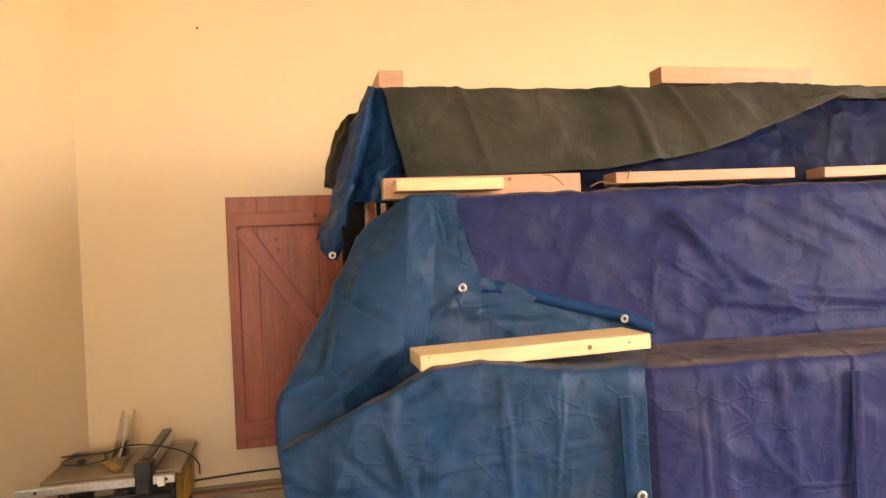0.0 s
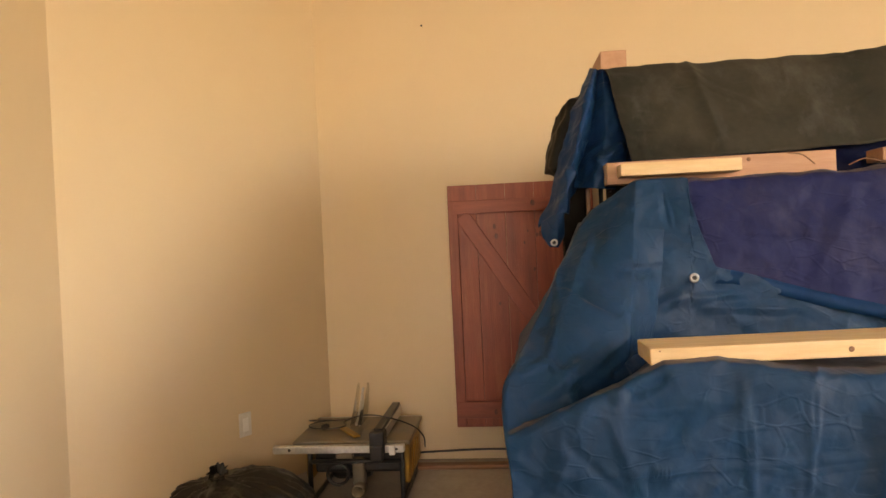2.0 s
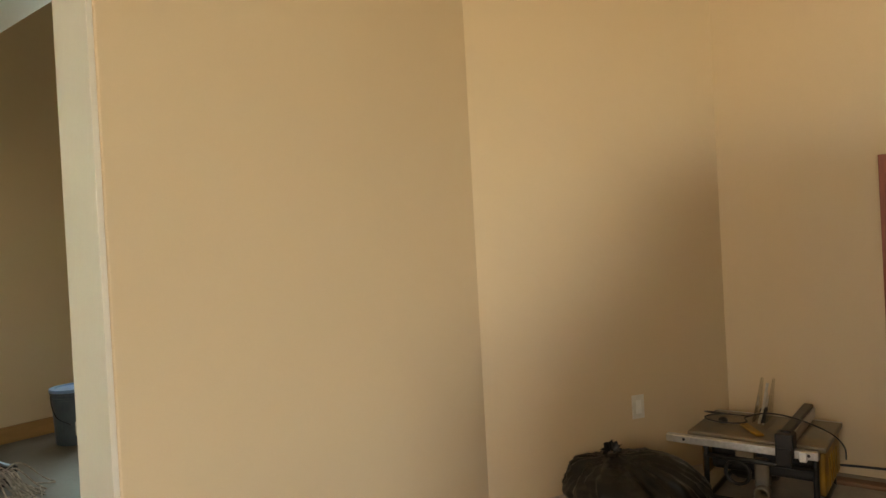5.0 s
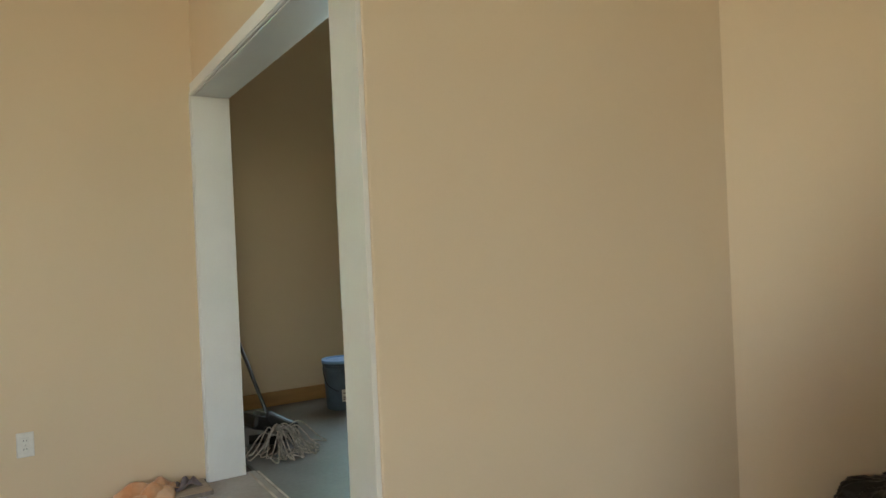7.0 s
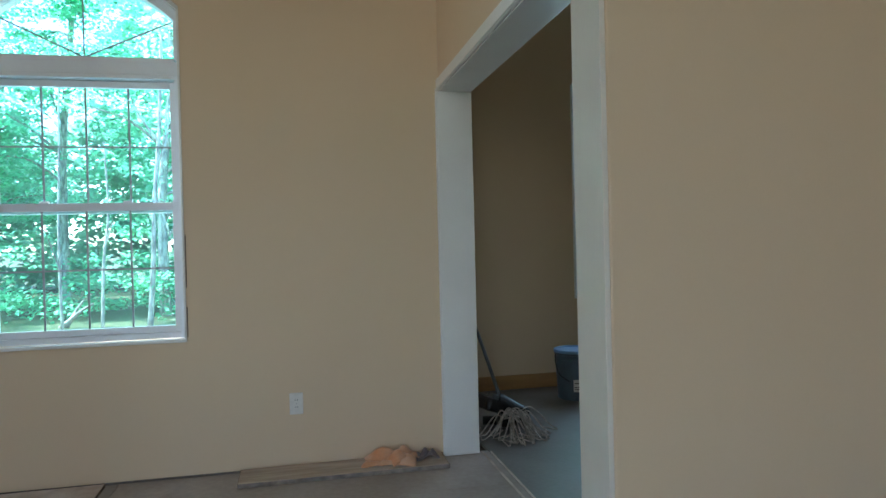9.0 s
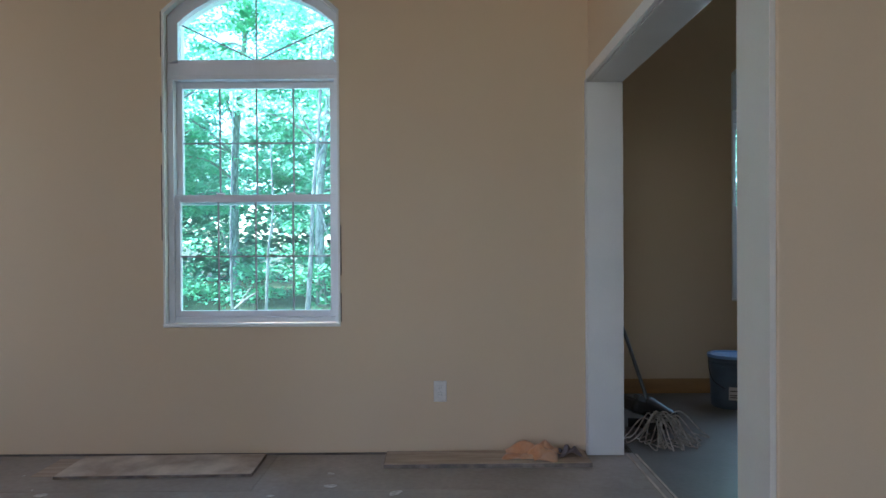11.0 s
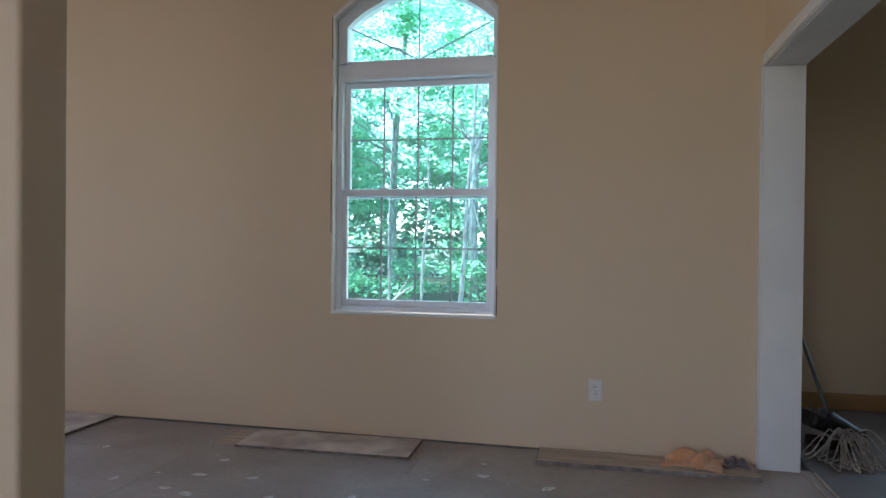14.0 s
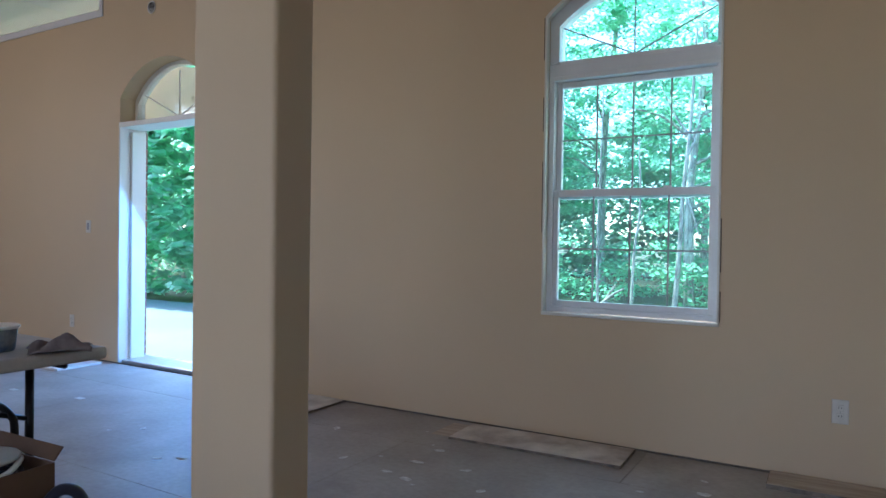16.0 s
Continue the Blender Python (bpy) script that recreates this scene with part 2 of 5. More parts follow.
def dusty(m, dust, share):
    """Pale building dust that has settled on the upper side of a surface."""
    n, l = m.node_tree.nodes, m.node_tree.links
    b = n["Principled BSDF"]
    old = b.inputs["Base Color"].links[0].from_socket
    geo, axis, up, mix = n.new("ShaderNodeNewGeometry"), n.new("ShaderNodeSeparateXYZ"), n.new("ShaderNodeMapRange"), n.new("ShaderNodeMix")
    spot, times = n.new("ShaderNodeTexNoise"), n.new("ShaderNodeMath")
    spot.inputs["Scale"].default_value, spot.inputs["Detail"].default_value = 11.0, 6
    times.operation = "MULTIPLY"
    up.inputs["From Min"].default_value, up.inputs["From Max"].default_value = 0.84, 1.0
    up.inputs["To Min"].default_value, up.inputs["To Max"].default_value = 0.04, 1.7 * share
    mix.data_type = "RGBA"
    l.new(geo.outputs["Normal"], axis.inputs["Vector"])
    l.new(axis.outputs["Z"], up.inputs["Value"])
    l.new(up.outputs["Result"], times.inputs[0])
    l.new(spot.outputs["Fac"], times.inputs[1])
    l.new(times.outputs["Value"], mix.inputs["Factor"])
    l.new(old, mix.inputs["A"])
    mix.inputs["B"].default_value = (*dust, 1)
    l.new(mix.outputs["Result"], b.inputs["Base Color"])


def creased(m, facets, way=(1.0, 1.0, 0.6)):
    """Small tilted facets with soft edges, as in crumpled plastic sheet."""
    n, l = m.node_tree.nodes, m.node_tree.links
    b = n["Principled BSDF"]
    old = b.inputs["Normal"].links[0].from_socket
    co, bend, add = n.new("ShaderNodeTexCoord"), n.new("ShaderNodeTexNoise"), n.new("ShaderNodeMix")
    bend.inputs["Scale"].default_value, bend.inputs["Detail"].default_value = 3.0, 3
    add.data_type = "VECTOR"
    add.inputs["Factor"].default_value = 0.12
    l.new(co.outputs["Object"], bend.inputs["Vector"])
    l.new(co.outputs["Object"], add.inputs["A"])
    l.new(bend.outputs["Color"], add.inputs["B"])
    for k, (scale, share, soft) in enumerate(facets):
        turn, cell, off, tilt, total, unit = n.new("ShaderNodeMapping"), n.new("ShaderNodeTexVoronoi"), n.new("ShaderNodeVectorMath"), n.new("ShaderNodeVectorMath"), n.new("ShaderNodeVectorMath"), n.new("ShaderNodeVectorMath")
        turn.inputs["Rotation"].default_value = (0.6 - 0.9 * k, 0.2, 0.1 * k)
        turn.inputs["Scale"].default_value = way if k % 2 == 0 else (way[0], way[2], way[1])
        cell.feature = "SMOOTH_F1"
        cell.inputs["Scale"].default_value, cell.inputs["Smoothness"].default_value = scale, soft
        off.operation, tilt.operation, total.operation, unit.operation = "SUBTRACT", "SCALE", "ADD", "NORMALIZE"
        off.inputs[1].default_value = (0.5, 0.5, 0.5)
        tilt.inputs["Scale"].default_value = share
        l.new(add.outputs["Result"], turn.inputs["Vector"])
        l.new(turn.outputs["Vector"], cell.inputs["Vector"])
        l.new(cell.outputs["Color"], off.inputs[0])
        l.new(off.outputs["Vector"], tilt.inputs[0])
        l.new(old, total.inputs[0])
        l.new(tilt.outputs["Vector"], total.inputs[1])
        l.new(total.outputs["Vector"], unit.inputs[0])
        old = unit.outputs["Vector"]
    l.new(old, b.inputs["Normal"])


def folded(m, lines):
    """Long straight crease lines that meet in corners."""
    n, l = m.node_tree.nodes, m.node_tree.links
    b = n["Principled BSDF"]
    old = b.inputs["Normal"].links[0].from_socket
    co, bend, add = n.new("ShaderNodeTexCoord"), n.new("ShaderNodeTexNoise"), n.new("ShaderNodeMix")
    bend.inputs["Scale"].default_value, bend.inputs["Detail"].default_value = 2.2, 4
    add.data_type = "VECTOR"
    add.inputs["Factor"].default_value = 0.085
    l.new(co.outputs["Object"], bend.inputs["Vector"])
    l.new(co.outputs["Object"], add.inputs["A"])
    l.new(bend.outputs["Color"], add.inputs["B"])
    for scale, share, width, angle, way in lines:
        turn, edge, cap, rise = n.new("ShaderNodeMapping"), n.new("ShaderNodeTexVoronoi"), n.new("ShaderNodeMapRange"), n.new("ShaderNodeBump")
        patch, times, some = n.new("ShaderNodeTexNoise"), n.new("ShaderNodeMath"), n.new("ShaderNodeMapRange")
        turn.inputs["Rotation"].default_value = (angle, 0, 0)
        turn.inputs["Scale"].default_value = way
        edge.feature = "DISTANCE_TO_EDGE"
        edge.inputs["Scale"].default_value = scale
        cap.interpolation_type = "SMOOTHERSTEP"
        cap.inputs["From Max"].default_value = width
        cap.inputs["To Min"].default_value, cap.inputs["To Max"].default_value = 1.0, 0.0
        patch.inputs["Scale"].default_value = scale * 0.5
        some.inputs["From Min"].default_value, some.inputs["From Max"].default_value = 0.42, 0.62
        times.operation = "MULTIPLY"
        rise.inputs["Strength"].default_value, rise.inputs["Distance"].default_value = share, 0.42 * width / scale
        l.new(add.outputs["Result"], turn.inputs["Vector"])
        l.new(turn.outputs["Vector"], edge.inputs["Vector"])
        l.new(edge.outputs["Distance"], cap.inputs["Value"])
        l.new(co.outputs["Object"], patch.inputs["Vector"])
        l.new(patch.outputs["Fac"], some.inputs["Value"])
        l.new(cap.outputs["Result"], times.inputs[0])
        l.new(some.outputs["Result"], times.inputs[1])
        l.new(times.outputs["Value"], rise.inputs["Height"])
        l.new(old, rise.inputs["Normal"])
        old = rise.outputs["Normal"]
    l.new(old, b.inputs["Normal"])


def smeared(m, colour, share, scale, way, slope=None):
    """Dried pale smears and scuffs; with a slope they run along it, way being their lengths."""
    n, l = m.node_tree.nodes, m.node_tree.links
    b = n["Principled BSDF"]
    old = b.inputs["Base Color"].links[0].from_socket
    co, turn, tex, cut, mix = n.new("ShaderNodeTexCoord"), n.new("ShaderNodeMapping"), n.new("ShaderNodeTexNoise"), n.new("ShaderNodeMapRange"), n.new("ShaderNodeMix")
    turn.vector_type = "POINT" if slope is None else "TEXTURE"
    turn.inputs["Rotation"].default_value = (0.35 if slope is None else slope, 0, 0)
    turn.inputs["Scale"].default_value = way
    tex.inputs["Scale"].default_value, tex.inputs["Detail"].default_value, tex.inputs["Roughness"].default_value = scale, 9, 0.68
    cut.inputs["From Min"].default_value, cut.inputs["From Max"].default_value, cut.inputs["To Max"].default_value = 0.52, 0.74, share
    mix.data_type = "RGBA"
    l.new(co.outputs["Object"], turn.inputs["Vector"])
    l.new(turn.outputs["Vector"], tex.inputs["Vector"])
    l.new(tex.outputs["Fac"], cut.inputs["Value"])
    l.new(cut.outputs["Result"], mix.inputs["Factor"])
    l.new(old, mix.inputs["A"])
    mix.inputs["B"].default_value = (*colour, 1)
    l.new(mix.outputs["Result"], b.inputs["Base Color"])


smeared(FLOOR, (0.60, 0.56, 0.50), 0.40, 1.6, (1, 1, 1))
smeared(CEDAR, (0.50, 0.20, 0.10), 0.40, 5.0, (6, 6, 0.5))
for cloth in (TEAL, VIOLET, NAVY, FLAP):
    smeared(cloth, (0.075, 0.065, 0.062), 0.20, 3.6, (1, 1, 0.7))
    smeared(cloth, (0.085, 0.075, 0.068), 0.14, 17.0, (1, 0.8, 0.35))
    if cloth is VIOLET:
        smeared(cloth, (0.085, 0.072, 0.080), 0.20, 4.0, (1, 2.6, 0.6), 0.66)
    creased(cloth, ((6.0, 0.09, 0.30), (15.0, 0.12, 0.22), (34.0, 0.16, 0.18)) if cloth is VIOLET else ((6.0, 0.13, 0.30), (15.0, 0.18, 0.22), (34.0, 0.18, 0.18)))
    folded(cloth, ((2.6, 0.95, 0.045, 0.8, (1, 1, 0.35)), (5.0, 0.45, 0.05, -0.6, (1, 0.45, 1)), (12.0, 0.32, 0.07, 0.3, (1, 0.5, 1)), (26.0, 0.5, 0.10, -0.2, (1, 0.6, 1))))
    if cloth is not FLAP:
        dusty(cloth, (0.15, 0.11, 0.082), 0.75)
smeared(CANVAS, (0.10, 0.10, 0.088), 0.5, 4.5, (1, 1, 0.4))
creased(CANVAS, ((5.0, 0.14, 0.5), (13.0, 0.12, 0.4)))
folded(CANVAS, ((4.0, 0.5, 0.06, 0.5, (1, 1, 0.4)), (9.0, 0.4, 0.08, -0.4, (1, 0.6, 1))))
creased(BAG, ((7.0, 0.35, 0.3), (17.0, 0.3, 0.25)), (1, 1, 0.8))
dusty(CANVAS, (0.10, 0.085, 0.06), 0.3)
PLAIN = glass_material("plain_glass", (0.94, 0.97, 0.95))
CLEAR = glass_material("window_glass", (0.82, 1.0, 0.98), 0.022)
GUARD = glass_material("clear_guard_plastic", (0.9, 0.9, 0.88))

# ---------------------------------------------------------------- building tools


def link(name, bm, mat, parent=None, smooth=False):
    mesh = bpy.data.meshes.new(name)
    bmesh.ops.recalc_face_normals(bm, faces=bm.faces)
    if smooth:
        for f in bm.faces:
            f.smooth = True
    bm.to_mesh(mesh)
    bm.free()
    mesh.materials.append(mat)
    ob = new(name, mesh)
    if parent:
        ob.parent = parent
    return ob


def part(name, bm, mat, parent, label="", smooth=False):
    return tagged(link(name, bm, mat, parent, smooth), label)


def thing(name, label, category, m=None, group=""):
    ob = new(name)
    ob.empty_display_size = 0.1
    if m is not None:
        ob.matrix_basis = m
    return tagged(ob, label, category, group)


def box(x0, x1, y0, y1, z0, z1, bevel=0.0, bm=None, m=None, segments=2):
    """A box, with its edges rounded, in a bmesh of its own or in bm."""
    own = bmesh.new()
    made = bmesh.ops.create_cube(own, size=1.0)
    for v in made["verts"]:
        v.co = Vector(((x0 + x1) / 2 + v.co.x * (x1 - x0), (y0 + y1) / 2 + v.co.y * (y1 - y0), (z0 + z1) / 2 + v.co.z * (z1 - z0)))
    if bevel:
        bmesh.ops.bevel(own, geom=own.edges[:], offset=bevel, segments=segments, profile=0.5, affect="EDGES")
    if m is not None:
        bmesh.ops.transform(own, matrix=m, verts=own.verts)
    return merge(own, bm)


def merge(own, bm):
    if bm is None:
        return own
    mesh = bpy.data.meshes.new("joined")
    own.to_mesh(mesh)
    own.free()
    bm.from_mesh(mesh)
    bpy.data.meshes.remove(mesh)
    return bm


def tube(points, radius, sides=10, bm=None, close=False, ends=True):
    """A round bar along points; radius may be one for each point."""
    own = bmesh.new()
    points = [Vector(p) for p in points]
    radii = radius if isinstance(radius, (list, tuple)) else [radius] * len(points)
    rings, side = [], None
    for i, p in enumerate(points):
        before, after = points[i - 1 if i or close else 0], points[(i + 1) % len(points) if close else min(i + 1, len(points) - 1)]
        way = (after - before).normalized()
        if side is None:
            side = way.orthogonal().normalized()
        side = (side - way * side.dot(way)).normalized()
        up = way.cross(side)
        rings.append([own.verts.new(p + (side * math.cos(a) + up * math.sin(a)) * radii[i]) for a in (2 * math.pi * k / sides for k in range(sides))])
    for i in range(len(rings) - (0 if close else 1)):
        a, b = rings[i], rings[(i + 1) % len(rings)]
        for k in range(sides):
            own.faces.new((a[k], a[(k + 1) % sides], b[(k + 1) % sides], b[k]))
    if ends and not close:
        own.faces.new(rings[0])
        own.faces.new(rings[-1])
    return merge(own, bm)


def lathe(profile, sides=28, bm=None, centre=(0, 0, 0)):
    """Turned round z: profile of (radius, z)."""
    own = bmesh.new()
    rings = []
    for r, z in profile:
        rings.append([own.verts.new((centre[0] + r * math.cos(2 * math.pi * k / sides), centre[1] + r * math.sin(2 * math.pi * k / sides), centre[2] + z)) for k in range(sides)])
    for a, b in zip(rings, rings[1:]):
        for k in range(sides):
            own.faces.new((a[k], a[(k + 1) % sides], b[(k + 1) % sides], b[k]))
    for ring in (rings[0], rings[-1]):
        if (ring[0].co - ring[1].co).length > 1e-5:
            own.faces.new(ring)
    return merge(own, bm)


def plate(outline, y0, y1):
    """An upright plate: an outline in x and z, from y0 to y1."""
    bm = bmesh.new()
    a = [bm.verts.new((x, y0, z)) for x, z in outline]
    b = [bm.verts.new((x, y1, z)) for x, z in outline]
    bm.faces.new(a)
    bm.faces.new(b[::-1])
    for i in range(len(a)):
        j = (i + 1) % len(a)
        bm.faces.new((a[j], a[i], b[i], b[j]))
    return bm


def band(inner, outer, y0, y1, close=False):
    """A flat moulding between two rows of points in x and z, from y0 to y1."""
    bm = bmesh.new()
    rows = [[bm.verts.new((x, y, z)) for x, z in line] for line, y in ((inner, y0), (outer, y0), (outer, y1), (inner, y1))]
    n = len(inner)
    for i in range(n if close else n - 1):
        j = (i + 1) % n
        for r in range(4):
            a, b = rows[r], rows[(r + 1) % 4]
            bm.faces.new((a[i], a[j], b[j], b[i]))
    if not close:
        for i in (0, n - 1):
            bm.faces.new([rows[r][i] for r in range(4)])
    return bm


def flat_sheet(points):
    """Paper or film: one thin face."""
    bm = bmesh.new()
    bm.faces.new([bm.verts.new(p) for p in points])
    return bm


def arch_height(x, a, b, spring, rise):
    """The height of a segmental arch over x between a and b."""
    half = (b - a) / 2
    radius = (half * half + rise * rise) / (2 * rise)
    off = min(abs(x - (a + b) / 2), half)
    return spring + rise - radius + math.sqrt(max(radius * radius - off * off, 0))


def arch_line(a, b, spring, rise, steps=24):
    return [(a + (b - a) * i / steps, arch_height(a + (b - a) * i / steps, a, b, spring, rise)) for i in range(steps + 1)]


def wall_along_x(name, x0, x1, y0, y1, z0, z1, openings, mat):
    """A wall with openings (a, b, sill, spring, rise) through it."""
    bm = bmesh.new()
    cuts = {x0, x1}
    for a, b, sill, spring, rise in openings:
        cuts |= {a, b} | ({x for x, _ in arch_line(a, b, spring, rise)} if rise else set())
    cuts = sorted(cuts)

    def cell(xa, xb, low, high_a, high_b=None, low_b=None):
        high_b = high_a if high_b is None else high_b
        low_b = low if low_b is None else low_b
        v = [bm.verts.new(c) for c in ((xa, y0, low), (xb, y0, low_b), (xb, y0, high_b), (xa, y0, high_a), (xa, y1, low), (xb, y1, low_b), (xb, y1, high_b), (xa, y1, high_a))]
        for f in ((0, 1, 2, 3), (7, 6, 5, 4), (0, 4, 5, 1), (3, 2, 6, 7), (0, 3, 7, 4), (1, 5, 6, 2)):
            bm.faces.new([v[k] for k in f])

    for xa, xb in zip(cuts, cuts[1:]):
        inside = [o for o in openings if o[0] - 1e-6 <= xa and xb <= o[1] + 1e-6]
        if not inside:
            cell(xa, xb, z0, z1)
            continue
        a, b, sill, spring, rise = inside[0]
        if sill > z0:
            cell(xa, xb, z0, sill)
        if rise:
            cell(xa, xb, arch_height(xa, a, b, spring, rise), z1, z1, arch_height(xb, a, b, spring, rise))
        else:
            cell(xa, xb, spring, z1)
    return tagged(link(name, bm, mat), kind="structure")


def curved(points, steps=8):
    """A smooth row of points through the given ones."""
    p = [Vector(q) for q in points]
    p = [2 * p[0] - p[1]] + p + [2 * p[-1] - p[-2]]
    out = []
    for i in range(1, len(p) - 2):
        for k in range(steps):
            t = k / steps
            out.append(0.5 * (2 * p[i] + (p[i + 1] - p[i - 1]) * t + (2 * p[i - 1] - 5 * p[i] + 4 * p[i + 1] - p[i + 2]) * t * t + (3 * p[i] - p[i - 1] - 3 * p[i + 1] + p[i + 2]) * t ** 3))
    return out + [p[-2]]


# ---------------------------------------------------------------- the rooms
TOP = 4.3
WINDOW = (-0.985, 0.0, 0.715, 2.48, 0.20)
DOOR = (-5.05, -3.86, 0.0, 2.40, 0.30)
HIGH = (-7.9, -5.34, 3.20, 4.0, 0.0)
tagged(wall_along_x("wall_north", -9.0, 1.5, 0.0, 0.26, 0.0, TOP, [HIGH, DOOR, WINDOW], PAINT), "plain tan painted wall with an arched window", "wall")


def slab(name, x0, x1, y0, y1, z0, z1, mat, label, category="wall"):
    return tagged(link(name, box(x0, x1, y0, y1, z0, z1), mat), label, category, kind="structure")


# the short wall with the wide cased opening, its end and the partition behind it
OPEN_X, OPEN_FAR, OPEN_NEAR, OPEN_TOP = 1.37, -0.045, -1.915, 2.056
slab("wall_opening_head", 1.384, 1.545, OPEN_NEAR - 0.02, -0.002, OPEN_TOP + 0.02, TOP, PAINT, "tan painted wall over a wide opening")
bm = bmesh.new()
outline = [(1.384, -1.934), (1.384, -2.103), (1.3855, -2.1055), (1.388, -2.107), (1.393, -2.107), (3.045, -2.03), (4.28, -2.735), (4.28, -2.55), (3.10, -1.87), (1.545, -1.934)]
low, high = [bm.verts.new((x, y, 0)) for x, y in outline], [bm.verts.new((x, y, TOP)) for x, y in outline]
for i in range(len(outline)):
    j = (i + 1) % len(outline)
    bm.faces.new((low[i], low[j], high[j], high[i]))
bm.faces.new(low)
bm.faces.new(high)
tagged(link("wall_partition", bm, PAINT), "tan painted partition with a rounded end and a slanting part", "wall", kind="structure")
slab("wall_east", 4.28, 4.45, -8.5, -2.5, 0, TOP, PAINT, "plain tan painted wall")
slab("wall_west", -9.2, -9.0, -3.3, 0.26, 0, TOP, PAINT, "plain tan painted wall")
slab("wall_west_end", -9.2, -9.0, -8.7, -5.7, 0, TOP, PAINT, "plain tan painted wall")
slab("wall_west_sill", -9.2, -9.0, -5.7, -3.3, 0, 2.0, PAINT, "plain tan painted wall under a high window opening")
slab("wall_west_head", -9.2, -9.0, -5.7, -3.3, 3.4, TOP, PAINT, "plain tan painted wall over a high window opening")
tagged(wall_along_x("wall_south", -9.0, 4.45, -8.7, -8.5, 0, TOP, [(-2.4, 1.2, 0.75, 3.05, 0)], PAINT), "plain tan painted wall with a wide patio opening", "wall")
slab("ceiling", -9.2, 6.4, -8.7, 0.262, TOP, TOP + 0.2, CEILING, "plain white ceiling", "ceiling")
slab("ceiling_side_room", 1.3, 6.4, 0.263, 1.72, TOP, TOP + 0.2, CEILING, "plain white ceiling of the side room", "ceiling")

# the side room
ROOM_Y = 1.48
tagged(wall_along_x("wall_side_room_north", 1.3, 6.2, ROOM_Y, ROOM_Y + 0.22, 0, TOP, [(2.815, 3.80, 0.715, 2.48, 0.20)], PAINT), "shaded tan wall with an arched window", "wall")
slab("wall_side_room_west", 1.33, 1.545, 0.262, ROOM_Y - 0.002, 0, TOP, PAINT, "shaded tan wall")
slab("wall_side_room_east", 6.2, 6.4, -2.5, ROOM_Y + 0.22, 0, TOP, PAINT, "shaded tan wall")
slab("wall_side_room_south", 4.452, 6.2, -2.72, -2.5, 0, TOP, PAINT, "shaded tan wall")

# floors: the bed, and the sheets that lie on it
slab("floor", -9.2, 6.4, -8.7, 0.262, -0.20, -0.018, GAP, "dusty wooden subfloor of large sheets", "floor")
floor = bpy.data.objects["floor"]
slab("floor_bed_side_room", 1.33, 6.4, 0.263, 1.70, -0.20, -0.0175, GAP, "bed of the side room floor", "floor")
slab("floor_side_room", 1.6265, 6.2, -1.90, ROOM_Y, -0.0172, 0.001, SIDE_FLOOR, "grey dusty floor of the side room", "floor")

# white casing and lining of the wide opening
casing = thing("opening_trim", "white painted casing round the wide opening", "door trim")
tagged(casing, kind="structure")
casing["kind"] = "structure"
part("far_lining", box(1.368, 1.565, OPEN_FAR, -0.0015, 0.0, OPEN_TOP, 0.003), TRIM, casing)
part("head_lining", box(1.384, 1.565, OPEN_NEAR, -0.0015, OPEN_TOP, OPEN_TOP + 0.018, 0.002), TRIM, casing)
part("near_lining", box(1.386, 1.565, OPEN_NEAR - 0.018, OPEN_NEAR, 0.0, OPEN_TOP, 0.003), TRIM, casing)
part("near_casing", box(1.368, 1.3835, -2.1025, OPEN_NEAR - 0.004, 0.0, OPEN_TOP + 0.1, 0.0012), TRIM_WARM, casing)
part("head_casing", box(1.368, 1.3835, OPEN_NEAR - 0.002, -0.003, OPEN_TOP + 0.004, OPEN_TOP + 0.072, 0.004), TRIM, casing)
part("head_bead", box(1.362, 1.368, OPEN_NEAR - 0.002, -0.003, OPEN_TOP + 0.008, OPEN_TOP + 0.020, 0.003), TRIM, casing)
part("far_casing", box(1.361, 1.3675, OPEN_FAR + 0.004, -0.003, 0.0, OPEN_TOP + 0.004, 0.003), TRIM, casing)
for k, x in enumerate((1.585, 1.632)):
    tagged(link("threshold_strip", box(x - 0.006, x + 0.006, OPEN_NEAR, OPEN_FAR + 0.01, 0.0, 0.005, 0.002), BOARD), "thin pale strip across the opening's floor", "floor strip", kind="structure")

# baseboard of the side room
tagged(link("baseboard", box(1.547, 6.19, ROOM_Y - 0.018, ROOM_Y - 0.0005, 0.001, 0.115, 0.004), OAK), "yellow pine baseboard", "baseboard", kind="structure")

# ---------------------------------------------------------------- windows


